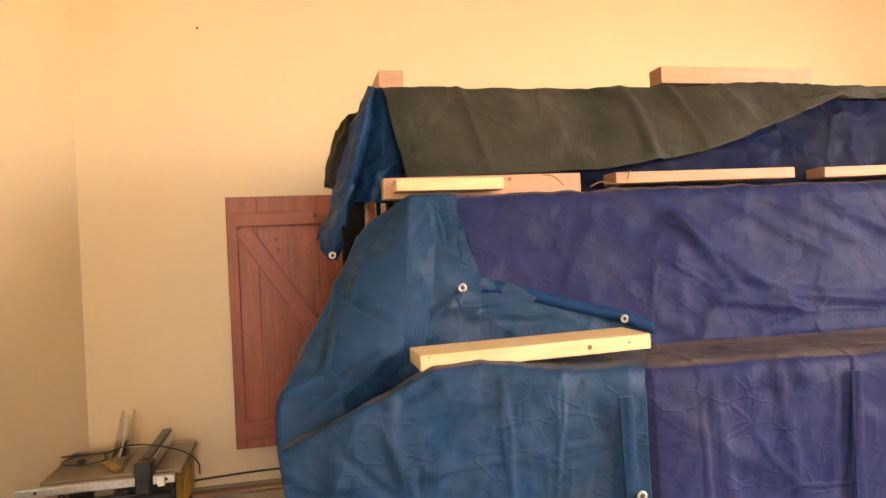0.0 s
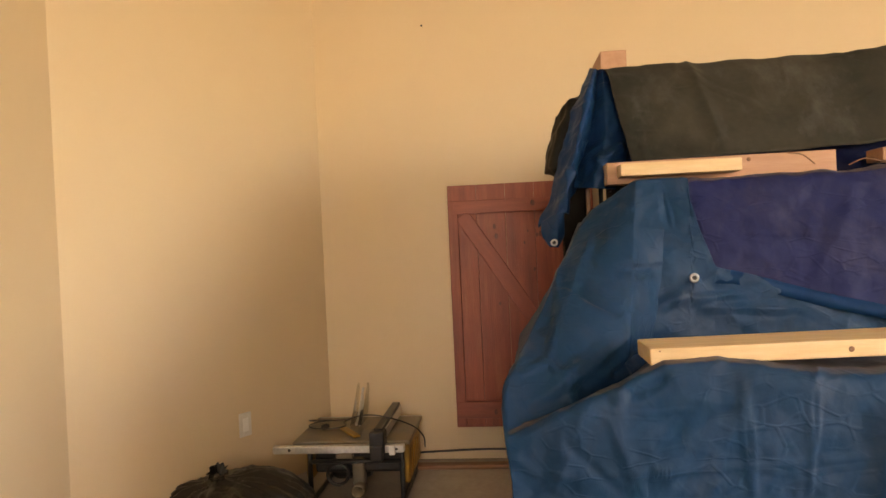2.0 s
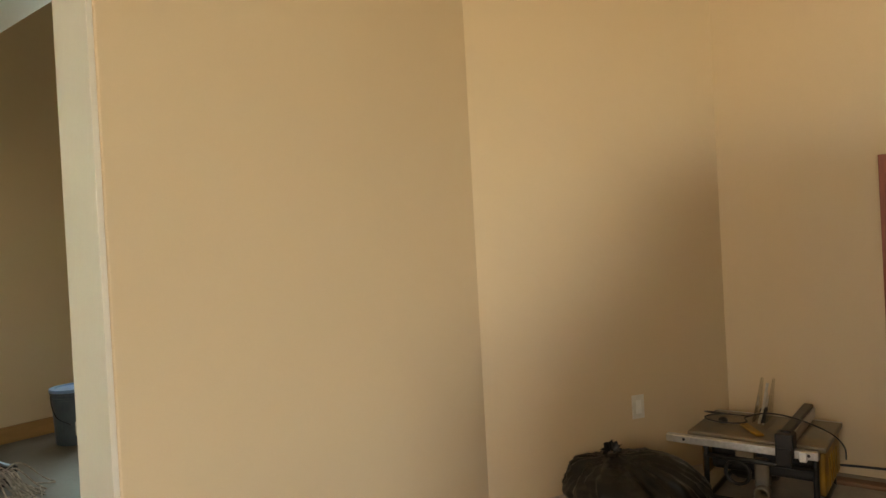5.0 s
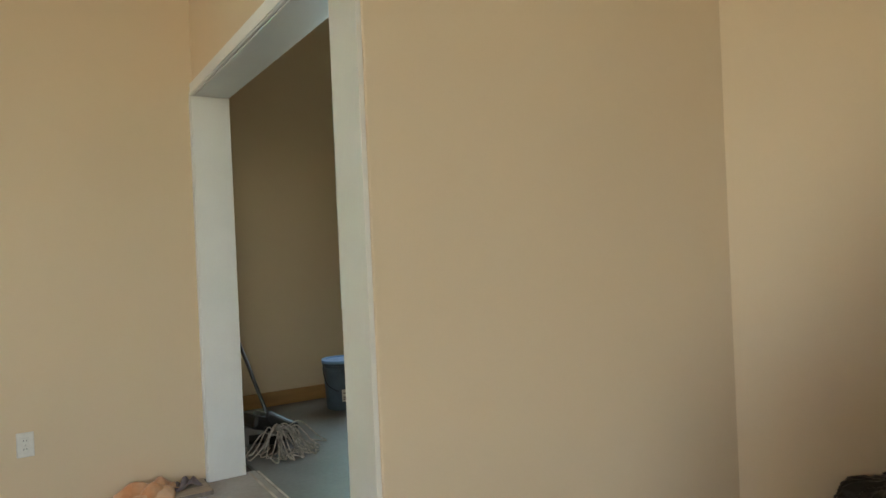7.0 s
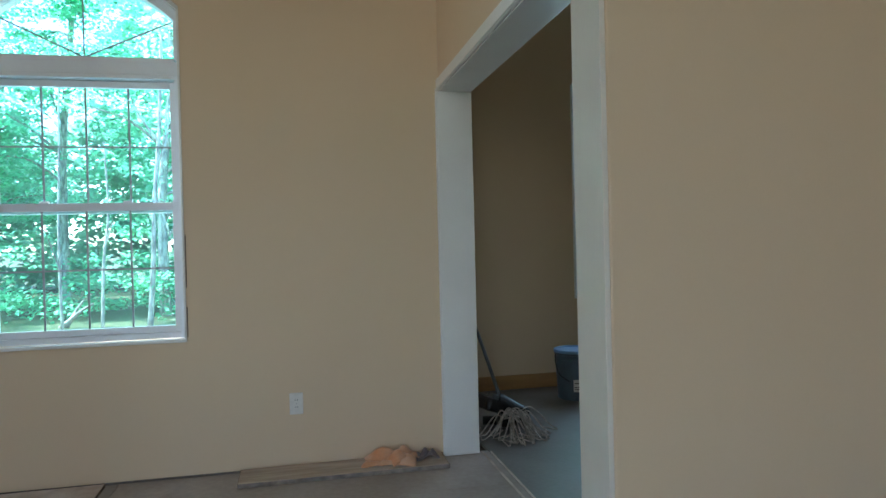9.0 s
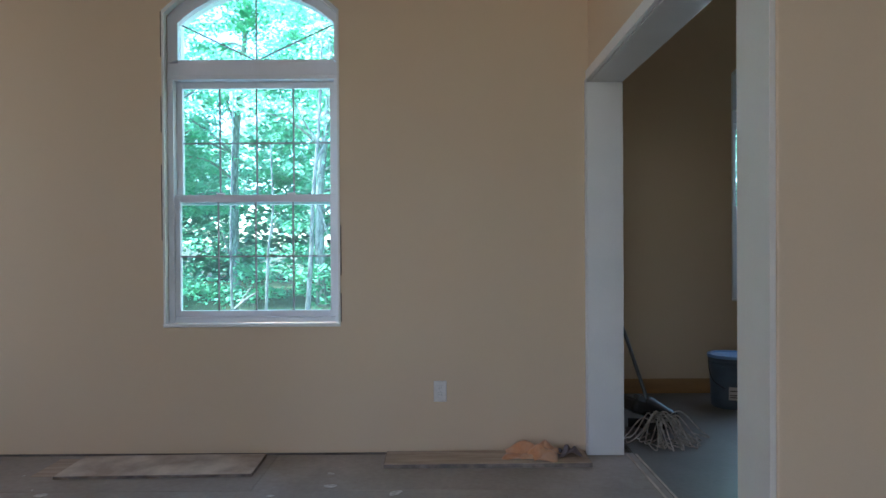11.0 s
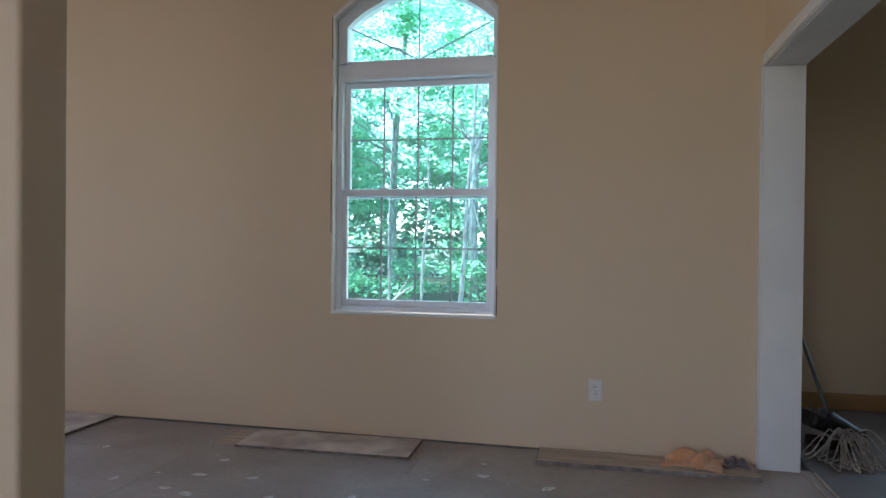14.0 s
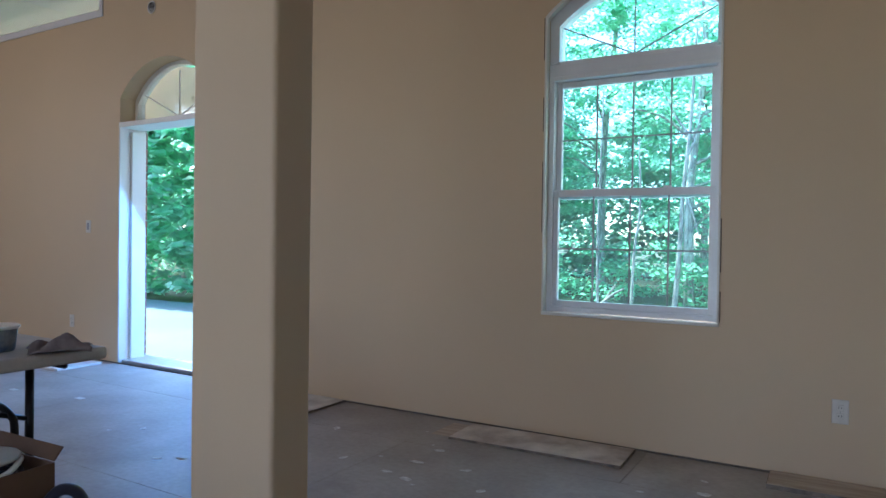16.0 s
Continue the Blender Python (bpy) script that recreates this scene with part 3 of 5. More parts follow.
def arched_window(name, dx, y):
    """A double-hung window under an arched light, set back in the wall, its left lower corner at dx."""
    w, sill, spring, rise = 0.985, 0.715, 2.48, 0.20
    win = thing(name, "white vinyl double-hung window with an arched light over it", "window", Matrix.Translation((dx, y, 0)))
    win["kind"] = "structure"
    frame_y, back = 0.045, 0.15
    # lining of the recess
    part("sill", box(0.0, w, -0.012, frame_y, sill, sill + 0.018, 0.004), TRIM, win)
    for a in (0.0, w - 0.012):
        part("reveal", box(a, a + 0.012, -0.004, frame_y, sill + 0.018, spring - 0.004, 0.002), TRIM, win)
    arch = arch_line(0.0, w, spring - 0.004, rise)
    part("arch_reveal", band([(x * 0.97 + 0.015, z - 0.014) for x, z in arch], [(x, z - 0.001) for x, z in arch], -0.004, frame_y), TRIM, win)
    # outer frame
    fr = part("window_frame", box(0.012, 0.044, frame_y, back, sill + 0.018, 2.10), VINYL, win)
    part("frame_side", box(w - 0.036, w - 0.012, frame_y, back, sill + 0.018, 2.10), VINYL, fr)
    part("frame_foot", box(0.044, w - 0.036, frame_y + 0.006, back, sill + 0.018, sill + 0.05, 0.003), VINYL, fr)
    part("frame_head", box(0.013, w - 0.013, frame_y - 0.006, back, 2.10, 2.125, 0.004), VINYL, fr)
    part("mullion_board", box(0.013, w - 0.013, frame_y - 0.002, back, 2.125, 2.195, 0.003), VINYL, fr)
    inner = arch_line(0.070, w - 0.036, spring - 0.06, rise - 0.02)
    outer = arch_line(0.013, w - 0.013, spring - 0.006, rise - 0.006)
    ring_in = [(0.070, 2.215)] + inner + [(w - 0.036, 2.215)]
    ring_out = [(0.013, 2.196)] + outer + [(w - 0.013, 2.196)]
    part("arch_frame", band(ring_in, ring_out, frame_y + 0.004, back), VINYL, win)
    part("arch_rail", box(0.070, w - 0.036, frame_y + 0.005, back, 2.196, 2.214, 0.002), VINYL, win)
    # upper sash sits behind the lower one
    for kind, z0, z1, ys in (("upper_sash", 1.40, 2.099, 0.095), ("lower_sash", 0.766, 1.455, 0.060)):
        side = 0.032 if kind == "lower_sash" else 0.036
        a, b = 0.0445, w - 0.0365
        low, high = (z0 + 0.034, z1 - 0.042) if kind == "lower_sash" else (z0 + 0.04, z1 - 0.036)
        sash = part(kind, box(a, a + side - 0.004, ys, ys + 0.034, z0, z1, 0.003), VINYL, win)
        part("stile", box(b - side + 0.004, b, ys, ys + 0.034, z0, z1, 0.003), VINYL, sash)
        part("bottom_rail", box(a + side - 0.004, b - side + 0.004, ys + 0.001, ys + 0.033, z0, low, 0.003), VINYL, sash)
        part("top_rail", box(a + side - 0.004, b - side + 0.004, ys + 0.001, ys + 0.033, high, z1, 0.003), VINYL, sash)
        gl, gr = a + side - 0.004, b - side + 0.004
        for k in (1, 2, 3):
            x = gl + (gr - gl) * k / 4
            part("upright_bar", box(x - 0.0045, x + 0.0045, ys + 0.012, ys + 0.019, low, high), GRILLE, sash)
        z = (low + high) / 2
        part("cross_bar", box(gl, gr, ys + 0.010, ys + 0.0118, z - 0.0045, z + 0.0045), GRILLE, sash)
        pane = part("pane", box(gl, gr, ys + 0.022, ys + 0.025, low, high), CLEAR, sash)
        pane.visible_shadow = False
    for x in (0.30, 0.70):
        part("sash_latch", box(x - 0.022, x + 0.022, 0.058, 0.088, 1.455, 1.466, 0.004), VINYL, win)
    # fan bars of the arched light
    hub = (w / 2 + 0.012, 2.216)
    for tip in ((0.085, spring - 0.062), (w / 2 + 0.012, spring + rise - 0.085), (w - 0.045, spring - 0.062)):
        part("fan_bar", tube([(hub[0], 0.085, hub[1]), (tip[0], 0.085, tip[1])], 0.0045, 6), GRILLE, win)
    light = [(0.070, 2.214)] + inner + [(w - 0.036, 2.214)]
    pane = part("arched_pane", plate(light, 0.092, 0.095), CLEAR, win)
    pane.visible_shadow = False
    # dark gap of unpainted wallboard round the recess
    return win


arched_window("window_1", -0.985, 0.0)
arched_window("window_2", 2.815, ROOM_Y)
# ragged dark joints beside the window recess
for x, z0, z1 in ((-0.9895, 2.22, 2.47), (-0.9895, 1.20, 1.62), (-0.9895, 1.80, 2.0), (0.0045, 1.0, 1.28), (0.0045, 0.74, 0.9)):
    tagged(link("wallboard_joint", box(x - 0.0025, x + 0.0025, -0.0015, 0.0, z0, z1), GAP), "dark ragged joint beside the window", "joint", kind="structure")

# high window, its lower edge alone in sight
high = thing("window_high", "white framed high window covered with pale sheeting", "window")
high["kind"] = "structure"
a, b, z, zt = -7.9, -5.34, 3.20, 4.0
part("window_frame", box(a, b, -0.014, 0.0, z - 0.05, z, 0.004), VINYL, high)
part("frame_side", box(b, b + 0.05, -0.014, 0.0, z - 0.05, zt + 0.07, 0.004), VINYL, high)
part("frame_side", box(a - 0.07, a, -0.02, 0.0, z - 0.07, zt + 0.07, 0.004), VINYL, high)
part("frame_head", box(a, b, -0.02, 0.0, zt, zt + 0.07, 0.004), VINYL, high)
part("inner_frame", box(a, b, 0.05, 0.10, z, z + 0.05, 0.004), VINYL, high)
part("inner_side", box(b - 0.05, b, 0.05, 0.10, z + 0.05, zt, 0.004), VINYL, high)
pane = part("pane", box(a, b - 0.05, 0.07, 0.074, z + 0.05, zt), PLAIN, high)
pane.visible_shadow = False

# ---------------------------------------------------------------- front doorway
door = thing("door_1", "open white front doorway under an arched light", "door")
door["kind"] = "structure"
a, b, _, spring, rise = DOOR
for x0, x1, n in ((a, a + 0.02, "jamb"), (b - 0.02, b, "jamb")):
    part(n, box(x0, x1, 0.0, 0.255, 0.0, 2.12, 0.003), TRIM, door)
for x0, x1 in ((a + 0.02, a + 0.055), (b - 0.055, b - 0.02)):
    part("door_stop", box(x0, x1, 0.10, 0.24, 0.02, 2.09, 0.004), TRIM, door)
part("head", box(a, b, 0.0, 0.255, 2.12, 2.165, 0.004), TRIM, door)
part("threshold", box(a + 0.02, b - 0.02, 0.03, 0.30, 0.0, 0.035, 0.008), ALUMINIUM, door, "grey metal threshold")
line = arch_line(a, b, spring, rise)
part("arch_reveal", band([(a + 0.02, 2.165)] + [(a + 0.02 + (x - a) * 0.9664, zz - 0.018) for x, zz in line] + [(b - 0.02, 2.165)], [(a, 2.165)] + [(x, zz - 0.001) for x, zz in line] + [(b, 2.165)], 0.0, 0.255), PAINT, door)
inner = [(a + 0.06, 2.20)] + [(a + 0.06 + (x - a) * (1 - 0.12 / (b - a)), zz - 0.050) for x, zz in line] + [(b - 0.06, 2.20)]
outer = [(a + 0.02, 2.166)] + [(a + 0.02 + (x - a) * 0.9664, zz - 0.019) for x, zz in line] + [(b - 0.02, 2.166)]
part("arch_frame", band(inner, outer, 0.15, 0.22), TRIM, door)
part("arch_rail", box(a + 0.02, b - 0.02, 0.15, 0.22, 2.166, 2.199, 0.003), TRIM, door)
pane = part("arched_pane", plate(inner, 0.18, 0.184), PLAIN, door)
pane.visible_shadow = False
mid = (a + b) / 2
for tip in ((a + 0.12, 2.43), (mid, 2.60), (b - 0.12, 2.43)):
    part("fan_bar", tube([(mid, 0.176, 2.20), (tip[0], 0.176, tip[1])], 0.006, 6), TRIM, door)
cover = [(a - 0.3, 2.17)] + [(a - 0.3 + 0.1 * k, 2.745 + 0.012 * math.sin(2.1 * k) - 0.007 * k) for k in range(18)] + [(b + 0.2, 2.17)]
tagged(link("sheeting", flat_sheet([(x, 0.37, zz) for x, zz in cover]), PAPER), "pale stained sheeting behind the arched light", "sheeting")
for x, z, q in ((-4.40, 2.40, 0.022), (-4.58, 2.36, 0.010)):
    k = link("stain", lathe([(0.0, 0.0), (q, 0.0), (q, 0.001), (0.0, 0.001)], 12), PLANK, bpy.data.objects["sheeting"])
    k.matrix_basis = pose(x - 0.12, 0.369, z, 90, 0, 0)
tagged(link("high_sheeting", flat_sheet([(-7.9, 0.2, 3.16), (-5.39, 0.2, 3.16), (-5.39, 0.2, 3.99), (-7.9, 0.2, 3.99)]), PAPER), "pale sheeting over the high window", "sheeting")

# brick edge of the porch outside the doorway
brickwork = thing("porch_pier", "red brick pier with grey mortar outside the doorway", "brickwork")
brickwork["kind"] = "structure"
part("mortar", box(a - 0.55, a - 0.10, 0.262, 0.36, -0.15, 2.16), MORTAR, brickwork)
brick = None
for row in range(30):
    z0 = -0.12 + row * 0.075
    for k in (0, 1):
        wide = 0.20 if (row % 2 == 0 or k) else 0.10
        bx0 = a - 0.092 - wide if k == 0 else a - 0.092 - (0.20 if row % 2 == 0 else 0.10) - 0.01 - 0.20
        if row > 1:
            piece = link("brick", box(bx0, bx0 + wide, 0.258, 0.366, z0, z0 + 0.065, 0.004, segments=1), BRICK, brickwork)

# ---------------------------------------------------------------- wall fittings


def outlet(name, label, m, switch=False, flat=False):
    """A cover plate; its face looks along -y of m."""
    o = thing(name, label, "outlet" if not switch else "switch", m)
    part("cover_plate", box(-0.036, 0.036, -0.006, 0.0, -0.058, 0.058, 0.004), PLATE_TAN, o)
    if switch:
        part("rocker", box(-0.016, 0.016, -0.010, -0.006, -0.033, 0.033, 0.002), GRILLE, o)
    elif flat:
        part("socket", box(-0.0165, 0.0165, -0.0085, -0.006, -0.0335, 0.0335, 0.0015), PLATE, o)
    else:
        for z in (-0.02, 0.02):
            face = part("socket", box(-0.016, 0.016, -0.009, -0.006, z - 0.014, z + 0.014, 0.003), PLATE_TAN, o)
            for x in (-0.006, 0.006):
                part("slot", box(x - 0.0012, x + 0.0012, -0.0096, -0.009, z - 0.004, z + 0.005), SLOT, face)
    part("screw", lathe([(0.0, -0.0), (0.003, 0.0), (0.003, 0.0015), (0.0, 0.0015)], 8, centre=(0, 0, 0)), BRASS, o).matrix_basis = pose(0, -0.006, 0, 90, 0, 0)
    return o


SLANT = math.degrees(math.atan2(-2.735 + 2.03, 4.28 - 3.045))
outlet("wall_outlet", "white outlet plate low on the tan wall", Matrix.Translation((0.552, 0, 0.35)))
along = (3.77 - 3.045) / (4.28 - 3.045)
outlet("wall_outlet", "white outlet plate on the slanting wall", pose(3.77, -2.03 + along * (-2.735 + 2.03), 0.35, 0, 0, SLANT), flat=True)
outlet("wall_outlet", "white outlet plate low on the wall by the doorway", Matrix.Translation((-5.74, 0, 0.335)))
switch_box = outlet("light_switch", "white switch in an open box beside the doorway", Matrix.Translation((-5.49, 0, 1.232)), True)
hole = thing("wire_hole", "dark round hole for a lamp high on the wall", "hole", pose(-4.60, -0.004, 3.12, 90, 0, 0))
part("rim", lathe([(0.050, 0.0), (0.056, 0.002), (0.050, 0.005), (0.042, 0.003)], 20), PLATE, hole)
part("box", lathe([(0.0, 0.001), (0.043, 0.001), (0.043, 0.003), (0.0, 0.003)], 20), SLOT, hole)
tagged(link("nail_head", lathe([(0.0, 0.0), (0.006, 0.0), (0.005, 0.004), (0.0, 0.005)], 10), SLOT), "small nail head high in the wall", "nail").matrix_basis = pose(4.28, -3.345, 2.394, 0, -90, 0)

# ---------------------------------------------------------------- draped tarps


def wrinkle(p, seed, size):
    """How far cloth at p stands out: broad swells, sharp long creases and fine crumple."""
    q = Vector((p.x, p.y, p.z)) + Vector((seed, seed * 1.7, 0))
    swell = noise.noise(q * 2.6) * 0.6
    total = 0.0
    for k, (fy, fz, gain) in enumerate(((3.0, 2.6, 0.7), (2.2, -3.4, 0.6), (5.0, 4.4, 0.35))):
        way = Vector((q.x * 3.0, q.y * fy + q.z * fz, (q.z - q.y) * 1.1 + 4.7 * k))
        total += max(0.0, 1.0 - 7.5 * abs(noise.noise(way))) * gain
    total += (0.3 - abs(noise.noise(Vector((q.x, q.y * 6.0 + 0.7 * q.z, q.z * 0.9))))) * 1.6
    much = min(max(0.55 + 1.3 * noise.noise(q * 1.7 + Vector((9, 2, 4))), 0.25), 1.2)
    crumple = (0.35 - abs(noise.noise(Vector((q.x * 4, q.y * 4.0, q.z * 6.5))))) * 2.0
    crumple += (0.35 - abs(noise.noise(Vector((q.x * 9, q.y * 8.5, q.z * 13.0)) + Vector((5, 1, 2))))) * 1.5
    crumple += (0.35 - abs(noise.noise(q * 22.0))) * 0.7
    return (swell + total + crumple * much) * size


def crease_height(p, creases):
    """Long single creases: from and to (y, z), how far they stand out, and their half width."""
    total = 0.0
    for (ya, za), (yb, zb), rise, width in creases:
        dy, dz = yb - ya, zb - za
        span = dy * dy + dz * dz
        t = ((p.y - ya) * dy + (p.z - za) * dz) / span
        if -0.05 < t < 1.05:
            bend = 0.012 * noise.noise(Vector((p.y * 7, p.z * 7, ya * 5)))
            off = abs((p.y - ya) * dz - (p.z - za) * dy) / math.sqrt(span) + bend
            ends = min(1.0, 5 * max(0.0, t + 0.05), 5 * max(0.0, 1.05 - t))
            total += rise * ends * max(0.0, 1 - abs(off) / width) ** 1.3
    return total


def drape(name, mat, parent, stations, columns, rows, seed, size, cut=None, label="", thick=0.0, creases=()):
    """Cloth over stations: each a row of points from the bottom up; cut(point) is the length at which a column ends."""
    bm = bmesh.new()
    grid = []
    n = len(stations) - 1
    lines = [[Vector(p) for p in s] for s in stations]
    for i in range(columns + 1):
        u = i / columns * n
        k = min(int(u), n - 1)
        t = u - k
        t = t * t * (3 - 2 * t) * 0.6 + t * 0.4
        line = [a.lerp(b, t) for a, b in zip(lines[k], lines[k + 1])]
        # round the corners of the row
        fine = []
        for j in range(len(line)):
            p = line[j]
            if 0 < j < len(line) - 1:
                r = 0.12
                p0, p1 = p.lerp(line[j - 1], min(r, 0.035 / max((line[j - 1] - p).length, 0.001))), p.lerp(line[j + 1], min(r * 2, 0.035 / max((line[j + 1] - p).length, 0.001)))
                fine += [p0, (p0 + p1) / 4 + p / 2, p1]
            else:
                fine.append(p)
        if cut:
            kept = [fine[0]]
            for p, q in zip(fine, fine[1:]):
                limit = cut(q)
                if q.z > limit:
                    f = (cut(p) - p.z) / max(q.z - p.z + cut(p) - limit, 1e-4)
                    kept.append(p.lerp(q, min(max(f, 0.02), 1)))
                    break
                kept.append(q)
            fine = kept
        spans = [(fine, rows + 1, 0)]
        if cut:
            low = rows * 62 // 100
            spans = [(fine[:9], low, 0), (fine[8:], rows + 1 - low, 0)]
        column = []
        for pieces, count, _ in spans:
            lengths = [0.0]
            for p, q in zip(pieces, pieces[1:]):
                lengths.append(lengths[-1] + (q - p).length)
            last = count if (cut and pieces is spans[0][0]) else count - 1
            for j in range(count):
                d = lengths[-1] * j / last
                k2 = 0
                while k2 < len(pieces) - 2 and lengths[k2 + 1] < d:
                    k2 += 1
                f = (d - lengths[k2]) / max(lengths[k2 + 1] - lengths[k2], 1e-6)
                column.append(pieces[k2].lerp(pieces[k2 + 1], min(max(f, 0), 1)))
        grid.append(column)
    verts = []
    for i, column in enumerate(grid):
        row = []
        for j, p in enumerate(column):
            du = grid[min(i + 1, columns)][j] - grid[max(i - 1, 0)][j]
            dv = column[min(j + 1, rows)] - column[max(j - 1, 0)]
            normal = du.cross(dv)
            normal = normal.normalized() if normal.length > 1e-9 else Vector((-1, 0, 0))
            row.append(bm.verts.new(p + normal * (wrinkle(p, seed, size) + crease_height(p, creases))))
        verts.append(row)
    for i in range(columns):
        for j in range(rows):
            bm.faces.new((verts[i][j], verts[i + 1][j], verts[i + 1][j + 1], verts[i][j + 1]))
    ob = part(name, bm, mat, parent, label, smooth=True) if parent else tagged(link(name, bm, mat, None, True), label)
    shell = ob.modifiers.new("thickness", "SOLIDIFY")
    shell.thickness, shell.offset = thick or 0.002, 0
    return ob


def grommet(parent, m, size=0.011):
    g = part("grommet", lathe([(size * 0.45, 0.0), (size * 0.5, 0.003), (size * 0.75, 0.004), (size, 0.002), (size, 0.0), (size * 0.45, 0.0)], 20), BRASS, parent, "round nickel eyelet", True)
    g.matrix_basis = m
    part("eye", lathe([(0.0, 0.0012), (size * 0.46, 0.0012), (size * 0.46, 0.0016), (0.0, 0.0016)], 14), SLOT, g)
    return g


FACE = Matrix.Rotation(radians(-90), 4, "Y")

# what the tarps cover: stacked material, stepped, seen only at its end
stack = thing("covered_stack", "stepped stack of boards hidden under tarps", "stack of boards")
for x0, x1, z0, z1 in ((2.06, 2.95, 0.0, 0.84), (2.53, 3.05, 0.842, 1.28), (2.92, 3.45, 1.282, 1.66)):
    part("board_stack", box(x0, x1, -6.6, -4.18, z0, z1, 0.01), DARK_WOOD, stack)
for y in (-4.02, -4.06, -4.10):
    part("edge_slat", box(2.72, 2.74, y - 0.006, y + 0.006, 0.0, 1.345, 0.003), MOULD if y == -4.02 else DARK_WOOD, stack)

VIOLET_FOLDS = (
    ((-4.83, 1.33), (-5.36, 0.92), 0.016, 0.045), ((-4.92, 1.27), (-5.14, 1.01), 0.012, 0.03),
    ((-5.06, 1.335), (-5.52, 1.09), 0.013, 0.035), ((-5.20, 1.335), (-5.62, 1.14), 0.012, 0.03),
    ((-5.42, 1.335), (-5.80, 1.13), 0.012, 0.03), ((-5.02, 1.00), (-5.42, 0.935), 0.012, 0.025),
    ((-5.06, 1.06), (-5.30, 0.99), -0.014, 0.03), ((-5.30, 1.00), (-5.75, 0.95), 0.014, 0.03),
    ((-4.74, 0.88), (-4.80, 0.45), 0.008, 0.03), ((-4.93, 0.87), (-4.98, 0.50), 0.009, 0.025),
    ((-5.10, 0.88), (-5.06, 0.40), 0.007, 0.02), ((-5.30, 0.87), (-5.26, 0.55), 0.010, 0.025), ((-5.48, 0.86), (-5.40, 0.62), 0.010, 0.02))

violet = thing("violet_tarp", "violet-blue plastic tarp draped over the stepped stack", "tarp")
drape("sheet", VIOLET, violet, [
    [(2.0 + g, y, 0.02), (2.005 + g, y, 0.45), (2.02 + g, y, 0.886 - d), (2.40 + 0.4 * g, y, 0.875 - d), (2.47, y, 1.335 + e), (2.96, y, 1.345 + e)]
    for y, d, e, g in ((-4.12, 0.03, 0, 0.05), (-4.40, 0.03, 0.002, 0.05), (-4.53, 0.01, 0.004, 0.03), (-4.6, 0.0, 0.005, 0.0), (-5.2, 0.012, 0.01, 0), (-5.8, 0.014, 0.015, 0), (-6.6, 0.01, 0.015, 0))], 330, 220, 1.3, 0.0058, creases=VIOLET_FOLDS)

edge = part("folded_hem", box(-0.0015, 0.0015, -0.016, 0.016, 0.0, 0.80, 0.001), VIOLET, violet, "folded hem strip")
edge.matrix_basis = pose(1.984, -5.135, 0.04, 0.5, 0.8, 0)

teal = thing("teal_tarp", "dusty teal-blue plastic tarp with eyelets over the stack's end", "tarp")


HEM_LINE = ((-4.238, 1.345), (-4.265, 1.202), (-4.297, 1.102), (-4.377, 1.082), (-4.543, 1.030), (-4.723, 0.983), (-4.80, 0.945), (-4.95, 0.92))


def hem_at(y):
    for (ya, za), (yb, zb) in zip(HEM_LINE, HEM_LINE[1:]):
        if ya >= y >= yb:
            return za + (zb - za) * (y - ya) / (yb - ya)
    return 9.0 if y > HEM_LINE[0][0] else HEM_LINE[-1][1]


def hem_height(p):
    """The teal tarp's upper hem over the steep face behind the ledge."""
    return 9.0 if p.x < 2.33 else hem_at(p.y)


# lines along the tarp, from the back round the end and on to its seam
foot_line = [(2.95, -3.77, 0.02), (2.03, -3.765, 0.02), (2.0, -3.87, 0.02), (1.985, -3.98, 0.02), (1.982, -4.07, 0.02), (1.982, -4.18, 0.02), (1.982, -4.37, 0.02), (1.984, -4.56, 0.02)]
knee_line = [(2.95, -3.77, 0.4), (2.025, -3.755, 0.42), (1.998, -3.86, 0.43), (1.985, -3.975, 0.45), (1.983, -4.07, 0.45), (1.985, -4.18, 0.45), (1.985, -4.37, 0.45), (1.986, -4.565, 0.45)]
lip_line = [(2.95, -3.78, 0.76), (2.02, -3.746, 0.769), (1.995, -3.855, 0.838), (1.985, -3.974, 0.892), (1.988, -4.073, 0.936), (2.0, -4.178, 0.936), (2.0, -4.374, 0.904), (2.004, -4.568, 0.893)]
valley_line = [(2.95, -3.79, 0.78), (2.05, -3.744, 0.786), (2.10, -3.875, 0.812), (2.22, -4.03, 0.845), (2.345, -4.112, 0.872), (2.38, -4.28, 0.896), (2.385, -4.533, 0.893), (2.385, -4.807, 0.890)]
low_line = [(2.95, -3.80, 0.86), (2.10, -3.746, 0.863), (2.13, -3.883, 0.885), (2.235, -4.044, 0.966), (2.345, -4.122, 0.963), (2.39, -4.287, 0.98), (2.395, -4.542, 0.978), (2.395, -4.819, 0.960)]
mid_line = [(2.95, -3.88, 0.97), (2.25, -3.818, 0.971), (2.265, -3.948, 1.029), (2.325, -4.072, 1.104), (2.385, -4.159, 1.097), (2.41, -4.30, 1.12), (2.415, -4.557, 1.107), (2.415, -4.837, 1.092)]
crest_line = [(2.95, -4.02, 1.22), (2.50, -3.98, 1.244), (2.49, -4.049, 1.296), (2.452, -4.116, 1.340), (2.455, -4.189, 1.342), (2.456, -4.306, 1.342), (2.457, -4.586, 1.345), (2.457, -4.873, 1.345)]
